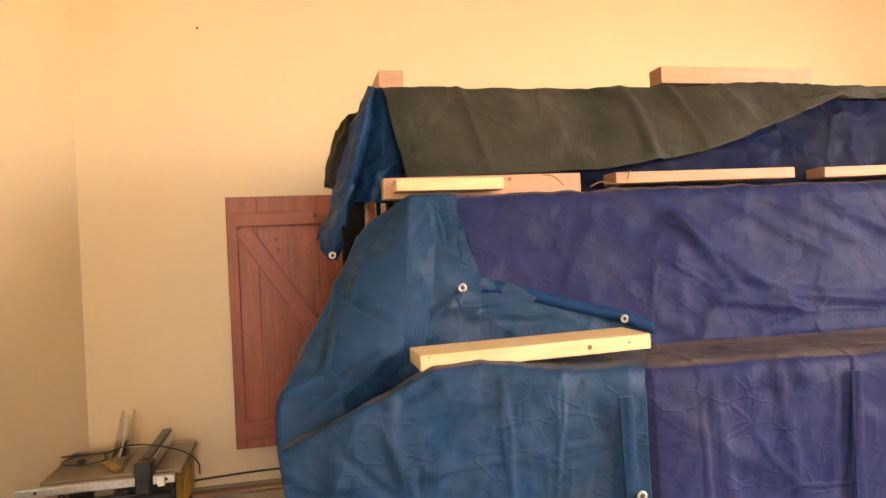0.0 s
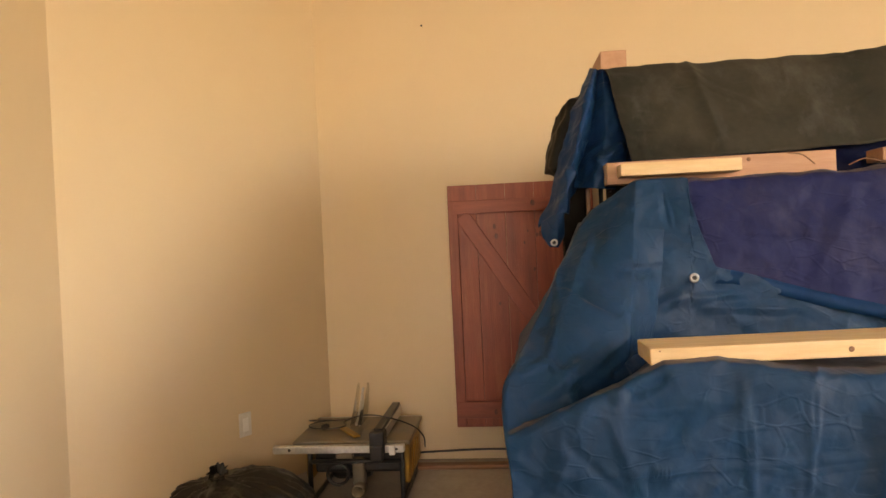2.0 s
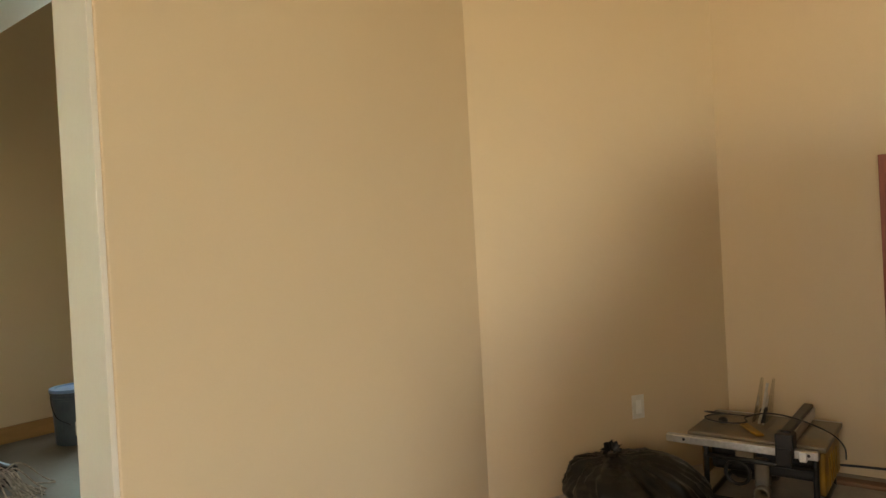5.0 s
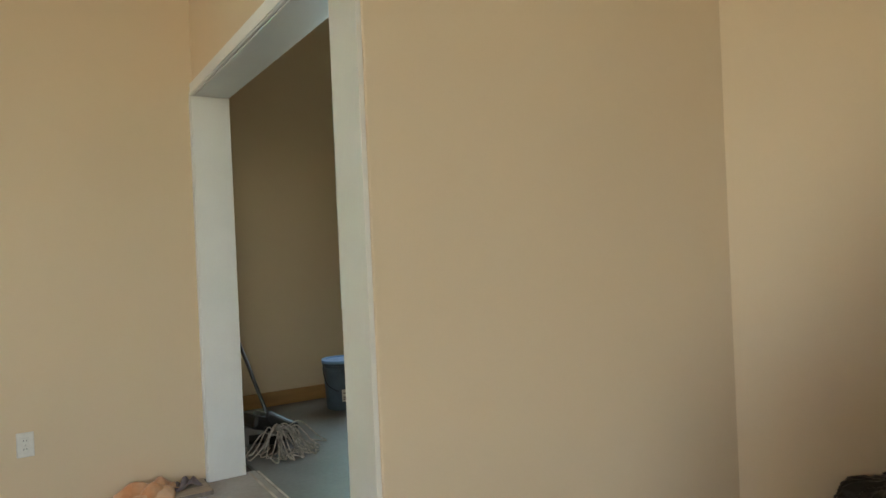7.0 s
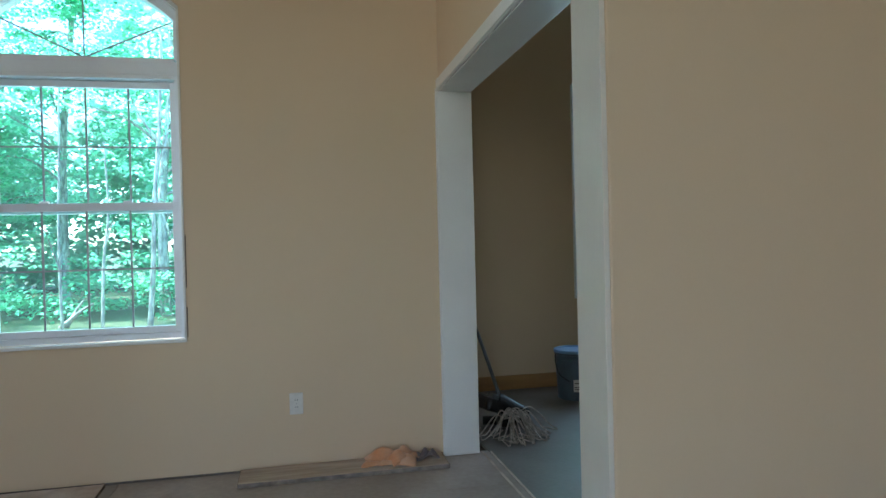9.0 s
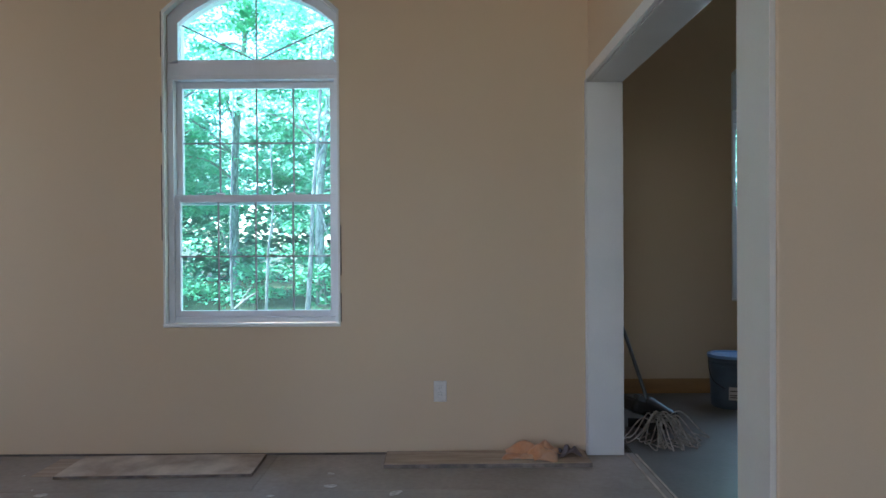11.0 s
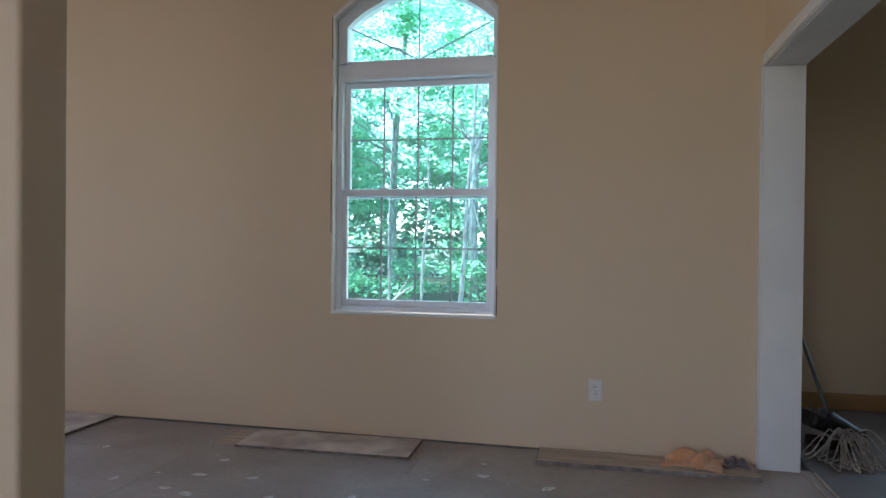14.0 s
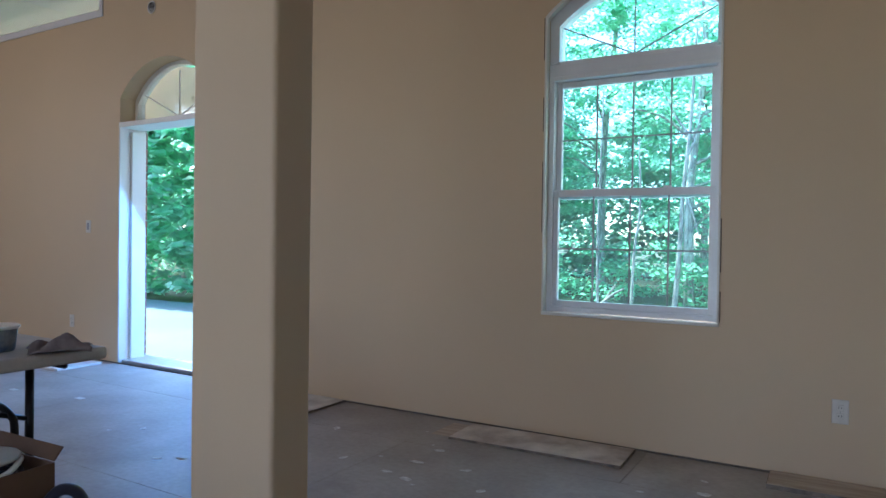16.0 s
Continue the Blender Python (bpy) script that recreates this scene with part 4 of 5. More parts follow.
TEAL_FOLDS = (
    ((-3.915, 1.066), (-4.03, 0.998), -0.012, 0.016), ((-3.875, 1.072), (-3.955, 1.066), -0.007, 0.012),
    ((-4.02, 1.112), (-4.17, 1.108), -0.006, 0.012), ((-4.185, 1.31), (-4.20, 1.20), -0.007, 0.025),
    ((-3.78, 0.82), (-3.93, 0.90), 0.006, 0.022), ((-3.82, 0.84), (-4.00, 0.94), 0.007, 0.02), ((-3.86, 0.93), (-3.99, 1.20), 0.006, 0.03),
    ((-4.13, 1.00), (-4.25, 1.07), 0.012, 0.022), ((-4.16, 1.02), (-4.36, 1.03), 0.010, 0.02), ((-4.24, 1.00), (-4.50, 0.99), 0.008, 0.02),
    ((-3.80, 0.70), (-4.54, 0.74), 0.005, 0.012), ((-3.78, 0.62), (-4.52, 0.60), 0.005, 0.012), ((-4.22, 0.92), (-4.24, 0.50), 0.005, 0.012),
    ((-3.95, 0.84), (-4.03, 0.60), 0.006, 0.02), ((-4.36, 0.86), (-4.33, 0.55), 0.005, 0.012), ((-3.86, 0.78), (-3.98, 0.66), -0.006, 0.02),
    ((-3.99, 0.865), (-4.08, 0.905), -0.014, 0.02))
drape("sheet", TEAL, teal, list(zip(foot_line, knee_line, lip_line, valley_line, low_line, mid_line, crest_line)), 260, 260, 1.3, 0.0065, hem_height, creases=TEAL_FOLDS)
band_hem = bmesh.new()
rows_hem = []
for k in range(45):
    y = -4.20 - 0.61 * k / 44
    z = min(hem_at(y), 1.100 - 0.12 * (y + 4.20) / 0.1 * -0.05) + 0.003 * noise.noise(Vector((y * 14, 0, 3)))
    rows_hem.append([band_hem.verts.new((2.372 + 0.077 * (zz - 0.893) / 0.457 - 0.006 - 0.004 * noise.noise(Vector((y * 9, zz * 20, 0))), y, zz)) for zz in (z + 0.002, z - 0.016, z - 0.034)])
for p, q in zip(rows_hem, rows_hem[1:]):
    for k in (0, 1):
        band_hem.faces.new((p[k], p[k + 1], q[k + 1], q[k]))
part("upper_hem", band_hem, HEM, teal, "dark folded upper hem", True).modifiers.new("thickness", "SOLIDIFY").thickness = 0.0015
strip = part("folded_hem", box(-0.003, 0.003, -0.017, 0.017, 0.0, 0.80, 0.001), TEAL, teal, "folded hem strip")
strip.matrix_basis = pose(1.956, -4.522, 0.04, -1.6, 0.6, 0)
grommet(teal, Matrix.Translation((2.366, -4.235, 1.079)) @ FACE, 0.0125)
grommet(teal, Matrix.Translation((2.366, -4.712, 0.962)) @ FACE, 0.0125)
grommet(teal, Matrix.Translation((1.950, -4.522, 0.619)) @ FACE, 0.0125)

navy = thing("navy_tarp", "dark blue plastic tarp under the grey canvas", "tarp")
drape("sheet", NAVY, navy, [
    [(2.64, y, 1.335), (2.70, y, 1.40), (2.80 - c, y, 1.59), (2.87 - c, y, 1.70), (3.4, y, 1.69)]
    for y, c in ((-4.12, -0.02), (-4.6, -0.03), (-5.2, -0.02), (-5.6, 0.0), (-5.9, 0.05), (-6.6, 0.05))], 200, 80, 4.4, 0.013)
drape("corner_flap", FLAP, navy, [
    [(2.66, -3.867, 1.225), (2.70, -3.907, 1.327), (2.76, -3.967, 1.512), (2.83, -4.032, 1.672), (2.87, -4.067, 1.748)],
    [(2.60, -3.93, 1.266), (2.63, -3.95, 1.347), (2.70, -3.997, 1.502), (2.79, -4.046, 1.664), (2.85, -4.074, 1.742)],
    [(2.76, -3.976, 1.35), (2.78, -3.994, 1.419), (2.81, -4.039, 1.532), (2.84, -4.071, 1.651), (2.87, -4.085, 1.742)],
    [(2.66, -4.035, 1.338), (2.68, -4.054, 1.401), (2.73, -4.087, 1.506), (2.80, -4.098, 1.638), (2.86, -4.099, 1.742)],
    [(2.70, -4.093, 1.339), (2.71, -4.125, 1.394), (2.75, -4.154, 1.489), (2.80, -4.14, 1.619), (2.86, -4.125, 1.740)]], 80, 70, 7.7, 0.008, label="blue corner flap hanging off the end",
    creases=(((-4.05, 1.42), (-4.13, 1.47), 0.02, 0.02), ((-4.04, 1.37), (-4.12, 1.42), 0.014, 0.016), ((-3.93, 1.36), (-3.97, 1.40), 0.012, 0.02)))
drape("turned_corner", FLAP, navy, [
    [(2.612, -3.868, 1.200), (2.63, -3.866, 1.215), (2.650, -3.869, 1.246)],
    [(2.600, -3.888, 1.170), (2.60, -3.89, 1.205), (2.622, -3.892, 1.262)],
    [(2.596, -3.912, 1.168), (2.59, -3.912, 1.215), (2.594, -3.912, 1.272)],
    [(2.610, -3.932, 1.200), (2.60, -3.933, 1.235), (2.590, -3.932, 1.284)]], 20, 16, 3.1, 0.004, label="dark curled corner with an eyelet")
grommet(navy, Matrix.Translation((2.588, -3.90, 1.183)) @ FACE, 0.011)

canvas = thing("grey_canvas_sheet", "dusty dark grey canvas sheet hanging over the stack's top", "canvas sheet")


def canvas_foot(y):
    """Where the canvas ends below, along y."""
    t = min(max((-4.12 - y) / 1.85, 0), 1)
    return 1.405 + 0.06 * t + 0.29 * max(0, (t - 0.45) / 0.55) ** 1.3


drape("sheet", CANVAS, canvas, [
    [(2.62 + 0.21 * ((canvas_foot(y) - 1.40) / 0.36), y - 0.02, canvas_foot(y)), (2.70 + 0.12 * ((canvas_foot(y) - 1.40) / 0.36), y, canvas_foot(y) * 0.6 + 0.4 * 1.765), (2.79, y + 0.01, 1.69), (2.84, y + 0.02, 1.768 + rise), (3.47, y + 0.02, 1.775 + rise)]
    for y, rise in ((-4.12, -0.030), (-4.4, -0.028), (-4.8, -0.028), (-5.2, -0.015), (-5.6, -0.005), (-6.0, -0.01), (-6.6, -0.01))], 220, 90, 9.2, 0.0065,
    creases=tuple(((y, 1.76), (y - lean, 1.42), rise, 0.035) for y, lean, rise in ((-4.36, 0.05, 0.012), (-4.62, 0.09, 0.006), (-4.98, 0.03, 0.015), (-5.16, 0.08, 0.013), (-5.38, 0.12, 0.016), (-5.62, 0.18, 0.014), (-5.85, 0.2, 0.014))))

# dark bag and rag hung behind the stack's end
sack = thing("hanging_black_bag", "crumpled black plastic bag hung on the stack's end", "bag")
drape("bag_side", HUNG, sack, [
    [(2.92, -3.93, 1.43), (2.88, -3.915, 1.47), (2.90, -3.94, 1.56), (2.95, -3.99, 1.63), (2.98, -4.06, 1.70)],
    [(2.86, -3.94, 1.40), (2.82, -3.93, 1.47), (2.84, -3.965, 1.57), (2.90, -4.01, 1.65), (2.95, -4.07, 1.715)],
    [(2.84, -4.0, 1.38), (2.83, -4.0, 1.45), (2.85, -4.01, 1.56), (2.90, -4.04, 1.65), (2.94, -4.09, 1.72)]], 60, 60, 2.2, 0.026)
post = thing("dark_end_board", "dark upright board at the stack's end", "board")
part("board", box(2.78, 2.84, -4.03, -3.945, 0.0, 1.40, 0.004), DARK_WOOD, post)

# ---------------------------------------------------------------- lumber cut-offs


def cutoff(name, label, length, m, mat, knots=(), tall=0.036, deep=0.089):
    """A short piece of sawn lumber along y, lying flat."""
    c = thing(name, label, "lumber", m, "lumber pieces on the tarps")
    part("board", box(0.0, deep, -length, 0.0, 0.0, tall, 0.003), mat, c)
    for y, z, r in knots:
        k = part("knot", lathe([(0.0, 0.0), (r * 0.6, 0.0006), (r, 0.0), (0.0, -0.001)], 12), KNOT, c)
        k.matrix_basis = pose(-0.0002, y, z, 0, -90, 0)
    return c


cutoff("lumber_piece", "pale pine cut-off lying on the lower ledge", 0.556, pose(2.03, -4.05, 0.921, 0, 0, 0) @ pose(0, 0, 0, -1.0, 0, 0), PINE, ((-0.40, 0.017, 0.006), (-0.50, 0.02, 0.003), (-0.02, 0.03, 0.002)), deep=0.14)
cutoff("lumber_piece", "short pale pine cut-off on the upper ledge", 0.33, pose(2.53, -4.09, 1.362, 0.1, 0, -0.5), PINE)
cutoff("lumber_piece", "pink fir cut-off behind the canvas's foot", 0.64, pose(2.60, -4.062, 1.345, -0.3, 0, 0), FIR, ((-0.40, 0.05, 0.006),), 0.064)
cutoff("lumber_piece", "pink fir cut-off on the upper ledge", 0.66, pose(2.55, -4.80, 1.370, -0.4, 0, 0), FIR)
cutoff("lumber_piece", "pink fir cut-off at the ledge's far end", 0.6, pose(2.55, -5.58, 1.372, -0.8, 0, 0), FIR)
cutoff("lumber_piece", "pink fir cut-off set on the canvas, end on", 0.30, pose(2.97, -4.20, 1.770, 0, 0, 90), FIR, (), 0.064)
cutoff("lumber_piece", "long pink fir cut-off on the canvas", 0.67, pose(2.90, -5.185, 1.780, 0, 0, 0), FIR, (), 0.064)
# twigs stuck under the pieces
twigs = thing("dry_twigs", "thin dry twigs caught between the lumber pieces", "twigs")
for pts in (((2.55, -4.62, 1.37), (2.53, -4.58, 1.395), (2.52, -4.54, 1.40)), ((2.53, -4.70, 1.36), (2.52, -4.74, 1.375), (2.53, -4.80, 1.36)), ((2.53, -4.83, 1.38), (2.54, -4.84, 1.40), (2.55, -4.85, 1.41))):
    part("twig", tube(curved(pts, 4), 0.002, 5), KNOT, twigs)

# ---------------------------------------------------------------- plank door leaning at the back wall
leaf = thing("plank_door", "red-stained cedar plank door with braces, leaning on the wall", "plank door", Matrix.Translation((4.20, -3.45, 0.19)))
Z = 1.31
wide = 0.155
for k in range(5):
    y0 = -k * wide
    part("plank", box(0.022, 0.044, y0 - wide + 0.0008, y0 - 0.0004, 0.0, Z, 0.0015), CEDAR, leaf)
part("side_board", box(-0.002, 0.0215, -0.055, -0.002, 0.012, Z - 0.085, 0.003), CEDAR, leaf)
part("top_rail", box(-0.003, 0.0215, -0.772, -0.03, Z - 0.155, Z - 0.085, 0.003), CEDAR_ALONG, leaf)
part("bottom_rail", box(-0.003, 0.0215, -0.772, -0.003, 0.052, 0.142, 0.003), CEDAR_ALONG, leaf)
foot, head = Vector((0.0, -0.72, 0.15)), Vector((0.0, -0.075, Z - 0.16))
length, angle = (head - foot).length, math.atan2(head.z - foot.z, head.y - foot.y)
brace = part("diagonal_brace", box(0.0, 0.0205, 0.0, length, -0.04, 0.04, 0.003), CEDAR_ALONG, leaf)
brace.matrix_basis = Matrix.Translation(foot) @ Matrix.Rotation(angle, 4, "X")
for i in range(20):
    y, z = -0.09 - random.random() * 0.66, 0.2 + random.random() * (Z - 0.4)
    r = 0.004 + 0.007 * random.random()
    k = part("knot", lathe([(0.0, 0.0), (r * 0.6, 0.0006), (r, 0.0), (0.0, -0.001)], 10), CEDAR_KNOT, leaf)
    k.matrix_basis = pose(0.0218, y, z, 0, -90, 0) @ Matrix.Diagonal((1.5, 0.9, 1, 1))
for i in range(7):
    y, z = -0.10 - random.random() * 0.6, Z - 0.12 + 0.02 * random.random() if i < 4 else 0.08 + 0.03 * random.random()
    k = part("knot", lathe([(0.0, 0.0), (0.006, 0.0006), (0.010, 0.0), (0.0, -0.001)], 10), CEDAR_KNOT, leaf)
    k.matrix_basis = pose(-0.0031, y, z, 0, -90, 0) @ Matrix.Diagonal((1.5, 0.9, 1, 1))
for y in (-0.62, -0.38):
    rest = tagged(link("support_block", box(4.215, 4.26, -3.45 + y - 0.04, -3.45 + y + 0.04, 0.0, 0.19, 0.003), FIR), "wooden block under the plank door", "block")
tagged(link("floor_moulding", box(4.10, 4.165, -3.72, -2.9, 0.0, 0.022, 0.006), MOULD), "reddish wooden moulding lying along the wall", "moulding")
tagged(link("extension_cord", tube(curved([(4.262, -3.10, 0.03), (4.266, -3.29, 0.045), (4.266, -3.7, 0.055), (4.262, -4.2, 0.03)], 8), 0.006, 8), BLACK, None, True), "black cord along the foot of the wall", "cord")

# ---------------------------------------------------------------- table saw
saw = thing("table_saw", "yellow and black jobsite table saw standing on the floor", "table saw")
x0, x1, y0, y1, zt = 3.665, 4.10, -3.275, -2.715, 0.29
part("table", box(x0, x1, y0, y1, zt - 0.022, zt, 0.006), CAST, saw)
part("throat_plate", box(3.74, 4.02, -3.02, -2.945, zt, zt + 0.002, 0.0008), CAST, saw)
rail = part("front_rail", box(3.60, 3.635, -3.255, -2.64, zt - 0.038, zt - 0.004, 0.004), ALUMINIUM, saw)
for y in (-2.72, -3.22):
    part("bolt", lathe([(0.0, 0.0), (0.007, 0.0), (0.006, 0.003), (0.0, 0.004)], 10), SLOT, rail).matrix_basis = pose(3.60, y, zt - 0.02, 0, -90, 0)
part("rear_rail", box(4.105, 4.13, -3.27, -2.72, zt - 0.034, zt - 0.004, 0.004), ALUMINIUM, saw)
part("body", box(3.72, 4.06, -3.23, -2.80, 0.12, zt - 0.023, 0.02), BLACK, saw)
panel = part("side_panel", box(3.70, 4.08, -3.262, -3.231, 0.075, zt - 0.03, 0.012), YELLOW, saw, "yellow plastic side panel")
for k in range(4):
    x = 3.78 + 0.06 * k
    part("rib", box(x, x + 0.012, -3.268, -3.262, 0.10, 0.22, 0.002), YELLOW, panel)
part("side_panel", box(3.70, 4.06, -2.799, -2.765, 0.10, zt - 0.03, 0.012), YELLOW, saw, "yellow plastic side panel")
part("motor", lathe([(0.0, 0), (0.06, 0.0), (0.07, 0.02), (0.07, 0.16), (0.055, 0.19), (0.0, 0.19)], 20), BLACK, saw, smooth=False).matrix_basis = pose(3.86, -2.86, 0.12, 90, 0, 0)
cage = ((-2.80, "l"), (-3.235, "r"))
for y, _ in cage:
    part("leg_frame", tube(curved([(3.655, y, zt - 0.03), (3.65, y, 0.05), (3.66, y, 0.02), (3.70, y, 0.012), (4.02, y, 0.012), (4.06, y, 0.03), (4.06, y, zt - 0.03)], 5), 0.012, 10), STEEL, saw, smooth=True)
part("front_tube", tube([(3.652, -2.80, 0.20), (3.652, -3.235, 0.20)], 0.011, 10), STEEL, saw, smooth=True)
part("foot_tube", tube(curved([(3.66, -2.80, 0.022), (3.655, -2.84, 0.013), (3.655, -3.2, 0.013), (3.66, -3.235, 0.022)], 5), 0.012, 10), STEEL, saw, smooth=True)
part("rear_tube", tube([(4.06, -2.80, 0.06), (4.06, -3.235, 0.06)], 0.011, 10), STEEL, saw, smooth=True)
part("dust_chute", box(3.70, 3.76, -3.045, -2.985, 0.07, 0.20, 0.01), CAST, saw, "grey dust chute")
part("dust_port", lathe([(0.024, 0.0), (0.032, 0.0), (0.032, 0.07), (0.024, 0.07), (0.024, 0.0)], 20), CAST, saw, smooth=True).matrix_basis = pose(3.71, -3.02, 0.055, 0, -90, 0) @ pose(0, 0, -0.02)
part("hand_wheel", tube([(3.655, -2.93 + 0.05 * math.cos(t * math.pi / 12), 0.14 + 0.05 * math.sin(t * math.pi / 12)) for t in range(24)], 0.008, 8, close=True), BLACK, saw, smooth=True)
part("switch_box", box(3.66, 3.70, -3.00, -2.92, 0.205, 0.255, 0.006), CAST, saw)
fence = part("rip_fence", box(3.62, 4.13, -3.155, -3.115, zt + 0.003, zt + 0.068, 0.004), STEEL, saw, "black rip fence with an aluminium face")
part("fence_face", box(3.66, 4.12, -3.163, -3.156, zt + 0.01, zt + 0.055, 0.002), ALUMINIUM, fence)
part("fence_head", box(3.585, 3.665, -3.168, -3.098, zt - 0.040, zt + 0.060, 0.008), BLACK, fence)
part("fence_lever", box(3.578, 3.60, -3.16, -3.10, zt - 0.07, zt + 0.0, 0.006), BLACK, fence)
part("fence_catch", box(3.585, 3.625, -3.215, -3.187, zt - 0.045, zt - 0.005, 0.004), PLATE, fence)
riv = part("riving_knife", plate([(3.90, zt), (4.0, zt), (4.03, zt + 0.10), (4.0, zt + 0.16), (3.96, zt + 0.12)], -2.986, -2.983), ALUMINIUM, saw)
for y in (-3.012, -2.962):
    g = part("blade_guard", plate([(3.80, zt + 0.03), (3.97, zt + 0.03), (4.05, zt + 0.19), (4.01, zt + 0.20), (3.86, zt + 0.075)], y - 0.0015, y + 0.0015), GUARD, saw, "clear plastic guard")
part("guard_arm", tube([(3.83, -2.985, zt + 0.03), (3.93, -2.985, zt + 0.085), (4.02, -2.985, zt + 0.17)], 0.006, 8), ALUMINIUM, saw)
part("pawl", box(3.90, 3.96, -2.998, -2.972, zt + 0.01, zt + 0.075, 0.004), BLACK, saw)
part("push_stick", box(-0.09, 0.09, -0.018, 0.018, 0.0, 0.012, 0.005), YELLOW, saw, "yellow push stick").matrix_basis = pose(3.78, -2.965, zt + 0.003, 0, 0, 35)
loops = []
for k in range(56):
    t = k / 56 * 2 * math.pi * 1.75
    loops.append((3.93 + (0.085 + 0.012 * math.sin(t * 0.6)) * math.cos(t), -2.815 + (0.10 + 0.01 * math.cos(1.3 * t)) * math.sin(t), zt + 0.008 + 0.045 * max(0, math.sin(t * 0.5)) ** 2))
tail = curved([loops[-1], (3.83, -2.93, zt + 0.05), (3.80, -3.03, zt + 0.085), (3.80, -3.14, zt + 0.075), (3.84, -3.26, zt + 0.02), (3.90, -3.305, zt - 0.05), (3.95, -3.305, zt - 0.12)], 8)
part("power_cord", tube(loops + tail[1:], 0.0034, 8), BLACK, saw, "coiled black cord", True)
part("plug", lathe([(0.006, 0), (0.014, 0.006), (0.016, 0.03), (0.010, 0.04), (0.0, 0.04)], 12), BLACK, saw).matrix_basis = pose(3.86, -2.80, zt + 0.012, 90, 0, 40)

# ---------------------------------------------------------------- black bin bag
bm = bmesh.new()
bmesh.ops.create_icosphere(bm, subdivisions=6, radius=1.0)
knot = Vector((-0.10, 0.30, 0.95)).normalized()
across = knot.orthogonal().normalized()
for v in bm.verts:
    d = v.co.normalized()
    from_knot = math.acos(max(-1.0, min(1.0, d.dot(knot))))
    flat = d - knot * d.dot(knot)
    turn = math.atan2(flat.dot(knot.cross(across)), flat.dot(across))
    ring = Vector((math.cos(turn) * 3.4, math.sin(turn) * 3.4, 0.5 * from_knot))
    pleat = (0.32 - abs(noise.noise(ring))) + 0.55 * (0.32 - abs(noise.noise(ring * 2.3 + Vector((3, 1, 2)))))
    gather = min(1.0, from_knot / 0.35) * math.exp(-((from_knot - 0.5) / 1.1) ** 2)
    lump = noise.noise(d * 1.6 + Vector((4, 2, 7))) * 0.13 + (0.3 - abs(noise.noise(d * 5.0))) * 0.035
    r = 1.0 + lump + 0.22 * pleat * gather + 0.10 * math.exp(-(from_knot / 0.16) ** 2) - 0.06 * math.exp(-((from_knot - 0.3) / 0.15) ** 2)
    v.co = Vector((d.x * 0.27 * r, d.y * 0.335 * r, max(d.z * 0.135 * r + 0.10, 0.0)))
sack = tagged(link("bin_bag", bm, BAG, None, True), "full tied black plastic bin bag on the floor", "bin bag")
sack.matrix_basis = pose(3.36, -2.58, 0.0, 0, 0, -20)
bm = bmesh.new()
rings = []
for j in range(8):
    t = j / 7
    rings.append([bm.verts.new(((0.016 + 0.030 * t ** 1.5) * math.cos(k * math.pi / 14) * (1 + 0.22 * math.sin(k * 2.7)), (0.014 + 0.024 * t ** 1.5) * math.sin(k * math.pi / 14) * (1 + 0.2 * math.cos(k * 1.9)), 0.034 * t + 0.004 * math.sin(k * 1.3) * t)) for k in range(28)])
for p, q in zip(rings, rings[1:]):
    for k in range(28):
        bm.faces.new((p[k], p[(k + 1) % 28], q[(k + 1) % 28], q[k]))
neck = part("tied_neck", bm, BAG, sack, smooth=True)
neck.matrix_basis = pose(-0.03, 0.10, 0.236, 35, -30, 0)
neck.modifiers.new("thickness", "SOLIDIFY").thickness = 0.0015

# ---------------------------------------------------------------- things on the floor by the window wall
tagged(link("floor_gap", box(-9.0, 1.36, -0.005, 0.0, 0.0005, 0.011), GAP), "dark gap at the foot of the wall", "gap", kind="structure")
# Darker colour that stands in for the shadow line along a board's edges.
EDGE = material("shaded_board_edge", (0.30, 0.25, 0.205), rough=0.9, vary=0.25, scale=14)


def lying_board(name, label, category, length, depth, thick, m, face):
    """A board on the floor with a clean face; the shade along its edges is painted into them."""
    one = thing(name, label, category, m)
    part("core", box(-length / 2, length / 2, -depth / 2, depth / 2, 0.0, thick - 0.003), EDGE, one, "edges with their shade put into a darker colour")
    part("face", box(-length / 2 + 0.003, length / 2 - 0.003, -depth / 2 + 0.003, depth / 2 - 0.003, thick - 0.003, thick, 0.001), face, one)
    return one


lying_board("backer_board", "pale dusty backer board lying by the wall", "board", 0.99, 0.325, 0.016, pose(-0.90, -0.205, 0.001, 0, 0, 1.5), BOARD)
# Thin patch on the floor, in the plank's colour.
tagged(link("floor_patch", box(-1.53, -1.41, -0.34, -0.06, 0.0005, 0.002), PLANK), "thin flat patch beside the board", "stain", kind="structure")
lying_board("floor_plank", "worn wooden plank on the floor along the wall", "plank", 1.09, 0.225, 0.024, pose(0.80, -0.135, 0.001, 0, 0, 0.4), PLANK)
lying_board("backer_board", "pale board corner lying by the wall", "board", 0.65, 0.46, 0.016, pose(-2.765, -0.24, 0.001), BOARD)


